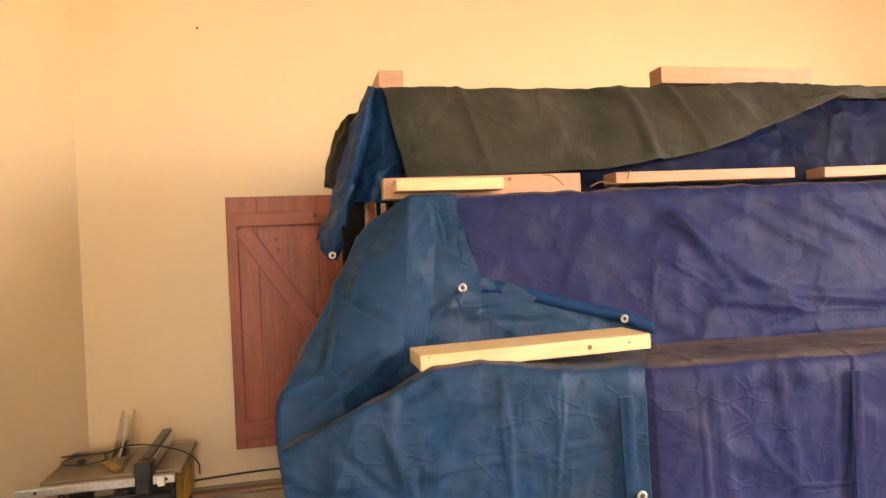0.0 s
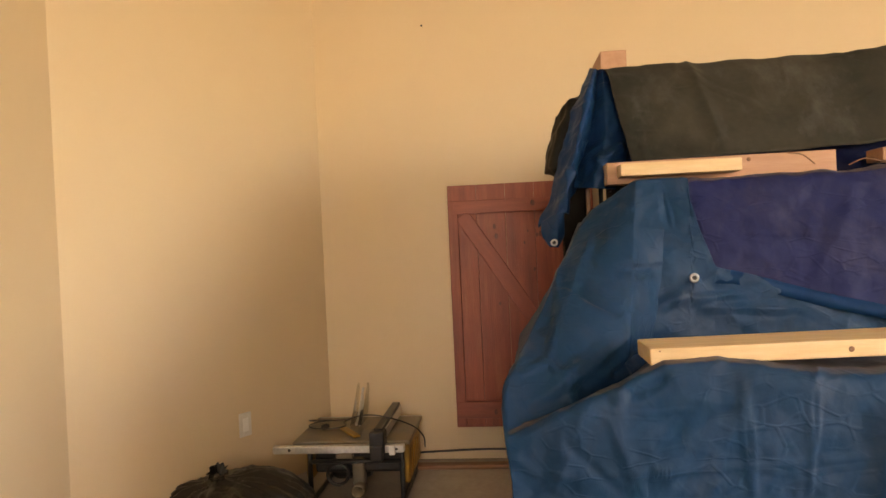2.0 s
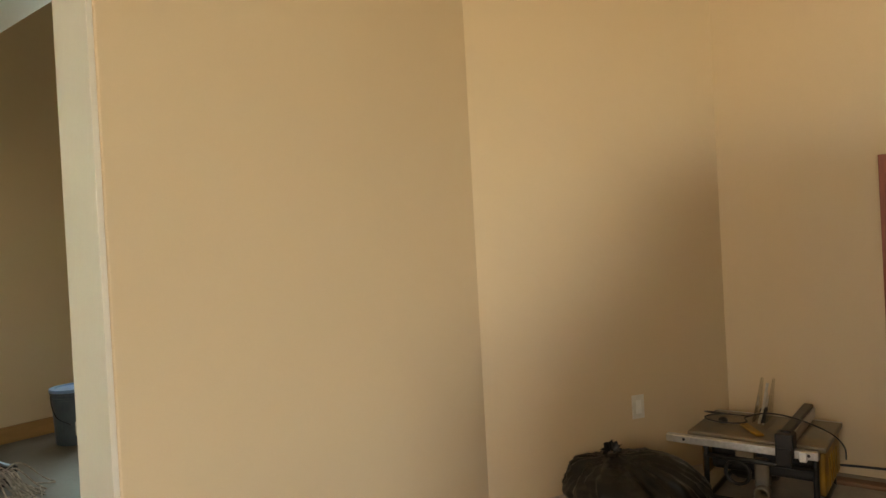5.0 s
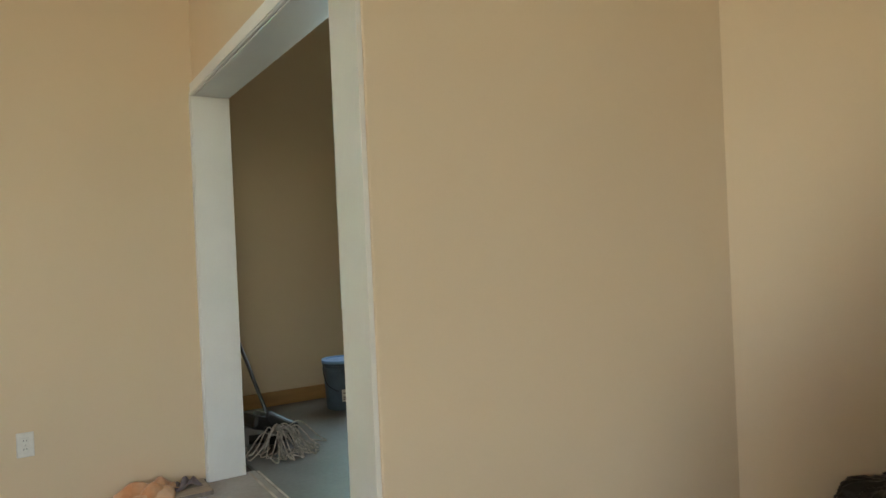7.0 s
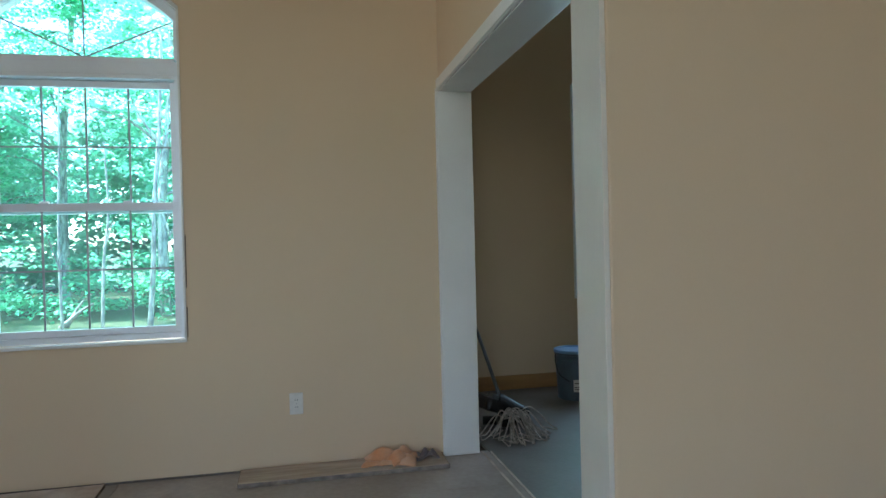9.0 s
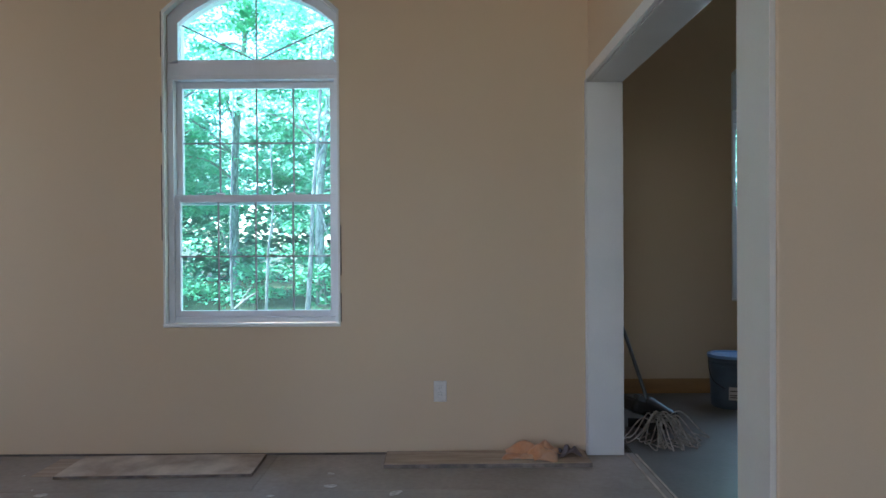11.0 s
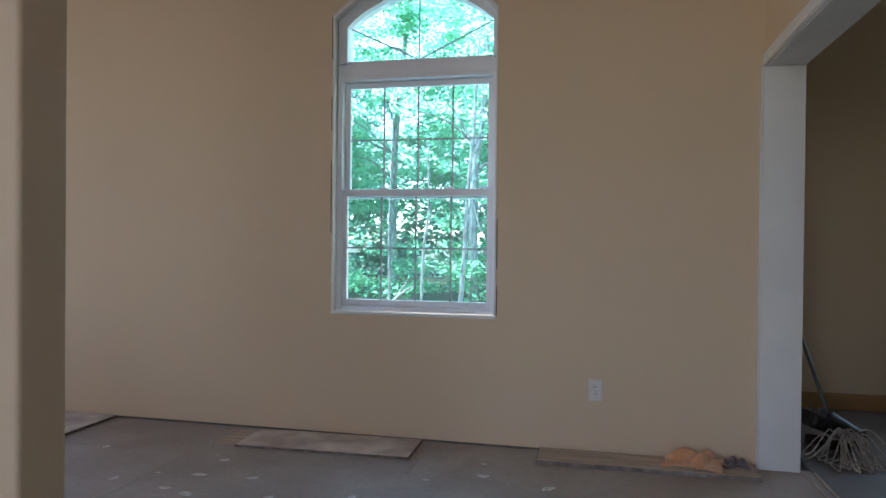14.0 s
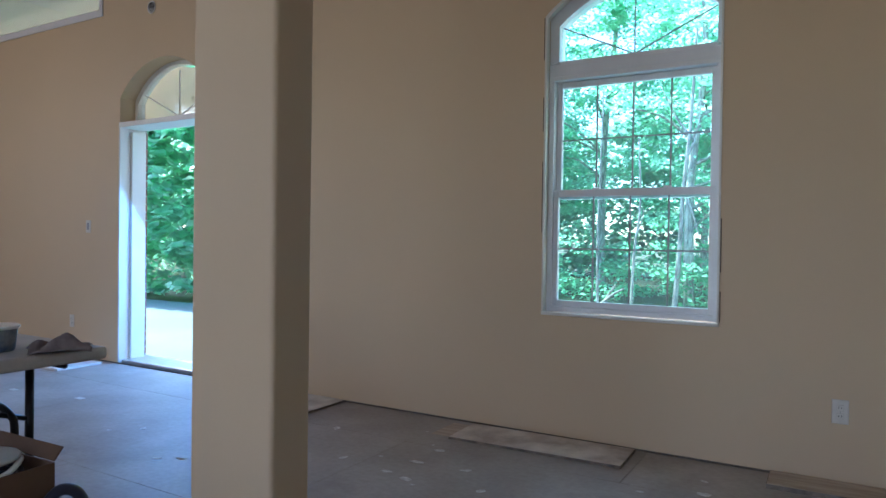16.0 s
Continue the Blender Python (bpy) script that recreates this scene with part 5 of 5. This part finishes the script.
def crumpled(name, size, seed, mat, label, category, m, steps=26):
    """A crumpled sheet, heaped up a little."""
    bm = bmesh.new()
    grid = []
    for i in range(steps + 1):
        row = []
        for j in range(steps + 1):
            u, v = i / steps * 2 - 1, j / steps * 2 - 1
            q = Vector((u * 1.1 + seed, v * 1.1, seed))
            rim = max(0.0, 1 - (u * u + v * v) * 0.55)
            z = size[2] * (0.25 + 0.75 * abs(noise.noise(q)) * 1.6 + 0.22 * abs(noise.noise(q * 3.4))) * rim
            wob = 1 + 0.22 * noise.noise(Vector((u * 1.3, v * 1.3, seed + 5)))
            row.append(bm.verts.new((u * size[0] * wob, v * size[1] * wob, z)))
        grid.append(row)
    for i in range(steps):
        for j in range(steps):
            bm.faces.new((grid[i][j], grid[i + 1][j], grid[i + 1][j + 1], grid[i][j + 1]))
    ob = tagged(link(name, bm, mat, None, True), label, category)
    ob.modifiers.new("thickness", "SOLIDIFY").thickness = 0.002
    ob.matrix_basis = m
    return ob


crumpled("plastic_wrapper", (0.135, 0.085, 0.060), 2.4, FILM, "crumpled orange plastic wrapper lying on the plank", "wrapper", pose(1.04, -0.125, 0.023, 0, 0, -12))
crumpled("plastic_wrapper", (0.10, 0.07, 0.062), 6.1, FILM, "folded orange plastic wrapper lying on the plank", "wrapper", pose(1.10, -0.11, 0.03, 0, 0, 30))
crumpled("dark_rag", (0.06, 0.05, 0.06), 8.3, RAG, "small dark rag beside the wrapper", "rag", pose(1.24, -0.10, 0.023, 0, 0, 10))
for i in range(34):
    x, y = random.uniform(-3.2, 1.2), random.uniform(-1.5, -0.3)
    w = random.uniform(0.006, 0.03)
    bm = bmesh.new()
    pts = [(w * (1 + 0.5 * random.random()) * math.cos(k * math.pi / 5), 0.55 * w * (1 + 0.6 * random.random()) * math.sin(k * math.pi / 5)) for k in range(10)]
    bm.faces.new([bm.verts.new((px, py, 0.0)) for px, py in pts])
    made = bmesh.ops.extrude_face_region(bm, geom=bm.faces[:])
    for v in made["geom"]:
        if isinstance(v, bmesh.types.BMVert):
            v.co.z += 0.0015
    tagged(link("plaster_splash", bm, SPLASH), "dried pale plaster splash on the floor", "stain", "plaster splashes", "structure").matrix_basis = pose(x, y, 0.0008, 0, 0, random.uniform(0, 180))

# ---------------------------------------------------------------- side room things
pail = thing("plastic_pail", "blue-grey plastic pail with a pale lid and a label", "pail", pose(2.625, 1.06, 0.001, 0, 0, 0))
part("body", lathe([(0.0, 0.0), (0.128, 0.0), (0.132, 0.006), (0.146, 0.30), (0.153, 0.302), (0.153, 0.315), (0.146, 0.318), (0.147, 0.335), (0.154, 0.337), (0.154, 0.350), (0.147, 0.352), (0.148, 0.365), (0.0, 0.365)], 36), PAIL, pail, smooth=False)
part("lid", lathe([(0.0, 0.366), (0.125, 0.366), (0.130, 0.374), (0.156, 0.374), (0.158, 0.364), (0.158, 0.354), (0.1545, 0.352)], 36), PAIL_LID, pail)
tag = bmesh.new()
for k in range(8):
    a0, a1 = radians(-118 + k * 5), radians(-118 + (k + 1) * 5)
    tag.faces.new([tag.verts.new((0.1435 * math.cos(a), 0.1435 * math.sin(a), z)) for a, z in ((a0, 0.07), (a1, 0.07), (a1, 0.16), (a0, 0.16))])
bmesh.ops.remove_doubles(tag, verts=tag.verts, dist=1e-5)
part("label", tag, PLATE_TAN, pail, "pale printed label")
for z in (0.085, 0.10, 0.13):
    bar = bmesh.new()
    for k in range(6):
        a0, a1 = radians(-115 + k * 5.5), radians(-115 + (k + 1) * 5.5)
        bar.faces.new([bar.verts.new((0.1450 * math.cos(a), 0.1450 * math.sin(a), zz)) for a, zz in ((a0, z), (a1, z), (a1, z + 0.006), (a0, z + 0.006))])
    part("label_bar", bar, SLOT, pail)

part("bail", tube(curved([(-0.156, 0, 0.34), (-0.168, -0.03, 0.28), (-0.16, -0.09, 0.20), (-0.10, -0.14, 0.15)], 6), 0.003, 6), STEEL, pail, "thin wire handle", True)
mop = thing("string_mop", "string mop with a grey handle lying on the floor", "mop")
part("handle", tube([(1.845, 0.42, 0.16), (1.81, 0.72, 0.47), (1.75, 1.15, 0.92), (1.72, 1.35, 1.14)], 0.012, 10), HANDLE, mop, smooth=True)
part("clamp", box(1.79, 1.91, 0.30, 0.40, 0.03, 0.10, 0.02), BLACK, mop)
part("yoke", tube(curved([(1.80, 0.33, 0.08), (1.82, 0.42, 0.14), (1.87, 0.42, 0.14), (1.90, 0.33, 0.08)], 6), 0.010, 8), BLACK, mop)
for i in range(36):
    a = radians(-160 + 145 * i / 35 + random.uniform(-6, 6))
    reach = 0.25 + 0.06 * math.sin(3 * a) + random.uniform(-0.05, 0.03)
    way = Vector((math.cos(a), math.sin(a), 0))
    side = Vector((-way.y, way.x, 0)) * random.uniform(-0.06, 0.06)
    lift = random.random()
    top = Vector((1.865 + random.uniform(-0.05, 0.05), 0.30 + random.uniform(-0.02, 0.02), 0.09 + 0.03 * lift))
    high = top + way * reach * 0.35 + Vector((0, 0, 0.01 + 0.03 * lift))
    down = top + way * reach * 0.8 + side * 0.5
    down.z = 0.03 + 0.02 * lift
    tip = top + way * reach + side
    tip.z = 0.007 + 0.006 * lift
    back = top + way * reach * 0.6 + side * 2.2
    back.z = 0.012 + 0.03 * lift
    part("string", tube(curved([top, high, down, tip, back], 5), 0.0042, 6), STRING, mop, smooth=True)
wring = thing("mop_wringer", "black plastic mop wringer lying behind the mop", "wringer")
part("tray", box(-0.17, 0.17, -0.09, 0.09, -0.045, 0.045, 0.025), BLACK, wring).matrix_basis = pose(1.87, 0.50, 0.115, 0, 20, 15)
part("press", box(-0.10, 0.10, -0.035, 0.035, -0.03, 0.05, 0.02), BLACK, wring).matrix_basis = pose(1.90, 0.42, 0.125, 10, 32, -12)
part("pale_insert", box(-0.05, 0.05, -0.03, 0.03, -0.02, 0.03, 0.012), HANDLE, wring).matrix_basis = pose(1.80, 0.44, 0.185, 0, 25, 25)
part("roller", tube([(1.74, 0.52, 0.03), (2.04, 0.44, 0.03)], 0.03, 12), BLACK, wring, smooth=True)
part("grip", tube(curved([(1.68, 0.60, 0.10), (1.66, 0.72, 0.20), (1.70, 0.82, 0.23)], 5), 0.014, 8), BLACK, wring)

# ---------------------------------------------------------------- the post
bm = bmesh.new()
corners = [(-1.018, -2.49), (-0.710, -2.49), (-0.710, -2.346), (-1.018, -2.346)]
r = 0.012
ring = []
for (cx, cy), (sx, sy), start in zip(corners, ((1, 1), (-1, 1), (-1, -1), (1, -1)), (180, 270, 0, 90)):
    for k in range(5):
        a = radians(start + k * 22.5)
        ring.append((cx + sx * r + r * math.cos(a), cy + sy * r + r * math.sin(a)))
low, high = [bm.verts.new((x, y, 0)) for x, y in ring], [bm.verts.new((x, y, TOP)) for x, y in ring]
for i in range(len(ring)):
    j = (i + 1) % len(ring)
    bm.faces.new((low[i], low[j], high[j], high[i]))
bm.faces.new(low)
bm.faces.new(high)
tagged(link("wall_post", bm, PAINT), "tan painted post with rounded corners", "post", kind="structure")

# ---------------------------------------------------------------- folding table and what is on and under it
table = thing("folding_table", "grey-white plastic folding table on dark steel legs", "table")
part("tabletop", box(-2.54, -1.78, -4.06, -2.234, 0.695, 0.74, 0.012, segments=3), TABLE_TOP, table)
for y in (-2.34, -3.95):
    part("leg", tube([(-2.10, y, 0.70), (-2.10, y, 0.02)], 0.016, 10), STEEL, table, smooth=True)
    part("foot", tube([(-2.45, y, 0.016), (-1.87, y, 0.016)], 0.015, 10), STEEL, table, smooth=True)
    part("crossbar", tube([(-2.45, y, 0.675), (-1.87, y, 0.675)], 0.012, 8), STEEL, table, smooth=True)
part("brace", tube([(-2.10, -2.34, 0.45), (-2.10, -3.0, 0.68)], 0.010, 8), STEEL, table, smooth=True)
crumpled("rag", (0.10, 0.085, 0.05), 5.2, RAG, "mauve-grey rag heaped on the table's end", "rag", pose(-1.835, -2.38, 0.741, 0, 0, 60))
tub = thing("plastic_tub", "blue plastic tub with a torn label on the table", "tub", pose(-1.995, -2.52, 0.7405) @ Matrix.Diagonal((1, 1, 0.78, 1)))
part("body", lathe([(0.0, 0.0), (0.062, 0.0), (0.066, 0.006), (0.074, 0.10), (0.078, 0.102), (0.078, 0.112), (0.070, 0.112), (0.066, 0.012), (0.0, 0.010)], 28), BLUE_TUB, tub, smooth=False)
part("rim", lathe([(0.0785, 0.100), (0.0815, 0.104), (0.0815, 0.112), (0.0785, 0.115)], 28), PLATE, tub)
carton = thing("cardboard_box", "open brown cardboard box under the table's end", "cardboard box", pose(-1.65, -2.50, 0.0, 0, 0, 2))
w, d, hgt = 0.46, 0.46, 0.41
for n, b_ in (("side", (-w, -w + 0.006, -d, 0, 0, hgt)), ("side", (-0.006, 0, -d, 0, 0, hgt)), ("side", (-w + 0.006, -0.006, -0.006, 0, 0, hgt)), ("side", (-w + 0.006, -0.006, -d, -d + 0.006, 0, hgt)), ("bottom", (-w + 0.006, -0.006, -d + 0.006, -0.006, 0, 0.006))):
    part(n, box(*b_, 0.001), KRAFT, carton)
flap = part("flap", box(-w, 0, 0, 0.05, -0.003, 0.003, 0.001), KRAFT, carton, "raised cardboard flap")
flap.matrix_basis = pose(0, -0.003, hgt + 0.004, 52, 0, 0)
reel = thing("cable_coil", "coil of pale and dark cable in the cardboard box", "cable coil")
for k in range(5):
    part("loop", tube([(-1.83 + (0.15 - 0.012 * (k % 2)) * math.cos(t * math.pi / 16), -2.68 + (0.15 - 0.012 * (k % 2)) * math.sin(t * math.pi / 16), 0.34 + 0.017 * k + 0.01 * math.sin(t * 0.8 + k)) for t in range(32)], 0.009, 8, close=True), PLATE if k == 4 else HOSE, reel, smooth=True)
lid = part("disc", lathe([(0.0, 0.0), (0.115, 0.0), (0.12, 0.006), (0.115, 0.012), (0.0, 0.014)], 30), TABLE_TOP, reel, "pale round disc")
lid.matrix_basis = pose(-1.815, -2.65, 0.425)
tagged(link("vacuum_hose", tube(curved([(-1.63, -2.55, 0.28), (-1.62, -2.50, 0.325), (-1.60, -2.45, 0.30), (-1.58, -2.43, 0.20), (-1.57, -2.43, 0.02), (-1.50, -2.55, 0.02)], 8), 0.019, 12), HOSE, None, True), "thick blue-black hose beside the box", "hose")
tagged(link("curved_handle", tube(curved([(-2.36, -2.48, 0.014), (-2.30, -2.46, 0.46), (-2.19, -2.43, 0.51), (-2.10, -2.41, 0.48), (-2.085, -2.40, 0.40), (-2.085, -2.40, 0.014)], 8), 0.014, 10), STEEL, None, True), "bent dark steel handle under the table", "handle")
tagged(link("white_board", box(-5.65, -5.12, -0.50, -0.10, 0.0, 0.02, 0.003), PLATE), "white board lying by the wall near the doorway", "board")
for x, y in ((-4.70, -1.06), (-4.05, -0.95)):
    tagged(link("paper_scrap", box(x - 0.035, x + 0.035, y - 0.022, y + 0.022, 0.0005, 0.003, 0.001), PLATE_TAN), "small white paper scrap on the floor", "paper scrap")

# ---------------------------------------------------------------- outdoors
tagged(link("ground", box(-400, 400, -400, 400, -0.6, -0.20), GROUND), "pale sunlit ground reaching into the woods", "ground", kind="structure")
tagged(link("driveway", box(-26, 5, 0.27, 5.2, -0.19, -0.15), CONCRETE), "pale sunlit drive in front of the house", "driveway", kind="structure")


def leaf_mesh(name, mat, count, shape, size, seed):
    """Leaves, singly, in many uneven clumps; shape gives a clump's centre and spread."""
    rng = random.Random(seed)
    verts, faces = [], []
    clumps = [shape(rng) for _ in range(max(1, count // 80))]
    for centre, spread in clumps:
        for _ in range(80):
            p = Vector(centre) + Vector((rng.gauss(0, spread), rng.gauss(0, spread), rng.gauss(0, spread * 0.34)))
            s = size * rng.uniform(0.6, 1.4)
            turn = Euler((rng.uniform(-0.7, 0.7), rng.uniform(-0.7, 0.7), rng.uniform(0, 6.3))).to_matrix()
            k = len(verts)
            for c in ((-0.5, 0, 0), (-0.1, -0.36, 0.05), (0.55, 0, -0.08), (-0.1, 0.36, 0.05)):
                verts.append(p + turn @ Vector(c) * s)
            faces += [(k, k + 1, k + 2), (k, k + 2, k + 3)]
    mesh = bpy.data.meshes.new(name)
    mesh.from_pydata(verts, [], faces)
    mesh.materials.append(mat)
    return mesh


def tree_kind(seed, height, mat, bare):
    """Trunk with limbs, and a crown of single leaves."""
    rng = random.Random(seed)
    wood = bmesh.new()
    trunk = curved([(0, 0, -0.3), (rng.uniform(-.1, .1), rng.uniform(-.1, .1), height * 0.3), (rng.uniform(-.3, .3), rng.uniform(-.3, .3), height * 0.65), (rng.uniform(-.5, .5), rng.uniform(-.5, .5), height)], 6)
    n = len(trunk)
    tube(trunk, [0.11 * (1 - 0.9 * i / n) + 0.015 for i in range(n)], 9, bm=wood)
    tips = []
    for i in range(16):
        k = int(n * (bare + (0.95 - bare) * i / 16))
        base = Vector(trunk[min(k, n - 1)])
        a, l = rng.uniform(0, 6.3), height * rng.uniform(0.14, 0.26) * (1.15 - 0.5 * i / 16)
        tip = base + Vector((math.cos(a) * l, math.sin(a) * l, l * rng.uniform(0.1, 0.5)))
        limb = curved([base, base.lerp(tip, 0.5) + Vector((0, 0, 0.1 * l)), tip], 4)
        tube(limb, [0.035 * (1 - 0.8 * j / len(limb)) + 0.006 for j in range(len(limb))], 6, bm=wood)
        tips += [base.lerp(tip, 0.55), tip, tip + Vector((rng.uniform(-.4, .4), rng.uniform(-.4, .4), 0.3))]

    def shape(r):
        return r.choice(tips) + Vector((r.gauss(0, 0.4), r.gauss(0, 0.4), r.gauss(0, 0.35))), r.uniform(0.14, 0.34)

    leaves = leaf_mesh("crown", mat, 17000, shape, 0.115, seed + 1)
    return wood, leaves


def tree(name, label, seed, height, mat, bare, places):
    wood, leaves = tree_kind(seed, height, mat, bare)
    first = thing(name, label, "tree", None, "trees of the wood")
    part("trunk", wood, BARK, first, smooth=True)
    crown = new("crown", leaves)
    crown.parent = first
    first.matrix_basis = pose(*places[0][:2], -0.2, 0, 0, places[0][2])
    for x, y, turn in places[1:]:
        copy_thing(first, pose(x, y, -0.2, 0, 0, turn))


tree("young_tree", "slender young woodland tree with fresh green leaves", 11, 8.5, LEAF_PALE, 0.22, [(-2.2, 11.5, 0), (-6.6, 13.6, 80), (1.6, 12.6, 200), (-11.5, 12.8, 150), (-15.5, 13.5, 20), (8.5, 11.5, 310), (-19.5, 13.0, 240), (5.0, 13.8, 120)])
tree("tall_tree", "tall woodland tree with a pale trunk and dense leaves", 23, 13.0, LEAF, 0.28, [(-0.6, 15.5, 0), (-5.2, 15.0, 60), (-9.8, 16.0, 140), (-13.5, 16.5, 220), (3.6, 16.5, 300), (-17.5, 16.0, 20), (9.5, 15.5, 190), (-22.5, 15.5, 100)])
tree("broad_tree", "broad woodland tree behind the young growth", 37, 15.0, LEAF, 0.18, [(-3.2, 19.5, 30), (-12.0, 20.0, 210), (2.2, 20.5, 300), (-17.0, 20.5, 10), (7.0, 20.0, 80), (-24.0, 19.5, 160), (-28.5, 18.5, 260)])


def bush_shape(r):
    x = r.uniform(-26, 12)
    y = 9.9 + 0.7 * math.sin(x * 1.3) + r.uniform(0, 3.6)
    return (x, y, -0.2 + abs(r.gauss(0, 0.8)) + 0.12), r.uniform(0.12, 0.34)


shrubs = tagged(new("undergrowth", leaf_mesh("undergrowth", LEAF, 44000, bush_shape, 0.10, 5)), "dense leafy undergrowth at the wood's edge", "undergrowth", kind="stuff")


def hedge_shape(r):
    x = r.uniform(-17, -6.5)
    y = 5.0 + 0.5 * math.sin(x * 1.7) + abs(r.gauss(0, 1.1))
    return (x, y, -0.1 + 4.2 * r.random() ** 1.1), r.uniform(0.10, 0.26)


tagged(new("leafy_thicket", leaf_mesh("leafy_thicket", LEAF_PALE, 30000, hedge_shape, 0.23, 8)), "broad-leaved thicket beside the drive", "undergrowth", kind="stuff")


def far_shape(r):
    return (r.uniform(-45, 30), r.uniform(22.5, 27), r.uniform(0, 1) ** 0.9 * 6.5), r.uniform(0.5, 0.9)


tagged(new("far_woods", leaf_mesh("far_woods", LEAF_DEEP, 60000, far_shape, 0.38, 6)), "far leafy wood filling the distance", "woods", kind="stuff")
for way, thick in ((((-3.72, 9.8, -0.2), (-3.5, 9.75, -0.02), (-3.32, 9.7, 0.12), (-3.12, 9.7, 0.24)), 0.045), (((-3.62, 9.85, -0.2), (-3.48, 9.8, 0.06), (-3.30, 9.75, 0.30)), 0.035)):
    tagged(link("fallen_branch", tube(curved(way, 5), [thick - 0.0018 * k for k in range(5 * len(way) - 4)], 8), BARK, None, True), "pale fallen branch leaning at the wood's edge", "branch")


def slender_tree(label, radius, way, forks):
    """A bare pale trunk at the wood's edge, with a few thin limbs."""
    one = thing("slender_tree", label, "tree", None, "pale trunks at the wood's edge")
    line = curved(way, 6)
    part("trunk", tube(line, [radius * (1 - 0.6 * k / len(line)) for k in range(len(line))], 9), BARK, one, smooth=True)
    for limb_way in forks:
        line = curved(limb_way, 6)
        part("limb", tube(line, [radius * 0.5 * (1 - 0.7 * k / len(line)) for k in range(len(line))], 7), BARK, one, smooth=True)


slender_tree("slender tree with a pale forked trunk", 0.055, ((-2.12, 9.5, -0.3), (-2.03, 9.5, 0.95), (-1.98, 9.5, 2.1), (-1.86, 9.5, 3.5), (-1.78, 9.5, 5.2)), (((-1.88, 9.5, 3.2), (-2.15, 9.45, 3.6), (-2.4, 9.4, 4.15)), ((-1.97, 9.5, 2.2), (-1.80, 9.45, 1.75), (-1.66, 9.4, 1.3)), ((-1.92, 9.5, 2.8), (-1.75, 9.5, 3.2), (-1.68, 9.5, 3.9))))
slender_tree("thin pale sapling trunk", 0.032, ((-2.95, 9.6, -0.3), (-2.90, 9.6, 1.0), (-2.80, 9.6, 1.9), (-2.84, 9.6, 3.2)), (((-2.86, 9.6, 1.3), (-2.75, 9.55, 1.6), (-2.70, 9.5, 1.8)),))
slender_tree("grey young trunk among the leaves", 0.030, ((-3.62, 9.6, -0.3), (-3.64, 9.6, 1.4), (-3.60, 9.6, 2.8), (-3.55, 9.6, 5.0)), (((-3.64, 9.6, 0.9), (-3.75, 9.55, 1.3), (-3.8, 9.5, 1.5)),))

# ---------------------------------------------------------------- floor sheets, last
sheet = bmesh.new()
sheet_data = None
for i in range(-4, 2):
    for j in range(-8, 1):
        x0 = i * 2.44 + (1.22 if j % 2 else 0.0) - 0.35
        y0 = j * 1.22 - 0.55
        xa, xb, ya, yb = max(x0, -8.99), min(x0 + 2.4385, 4.275), max(y0, -8.49), min(y0 + 1.2185, -0.001)
        limit = 1.6255 if ya > -2.0 else 4.275
        xb = min(xb, limit)
        if xb - xa < 0.05 or yb - ya < 0.05:
            continue
        link("floor_sheet", box(xa, xb, ya, yb, -0.0175, 0.0, 0.0015, segments=1), FLOOR, floor)
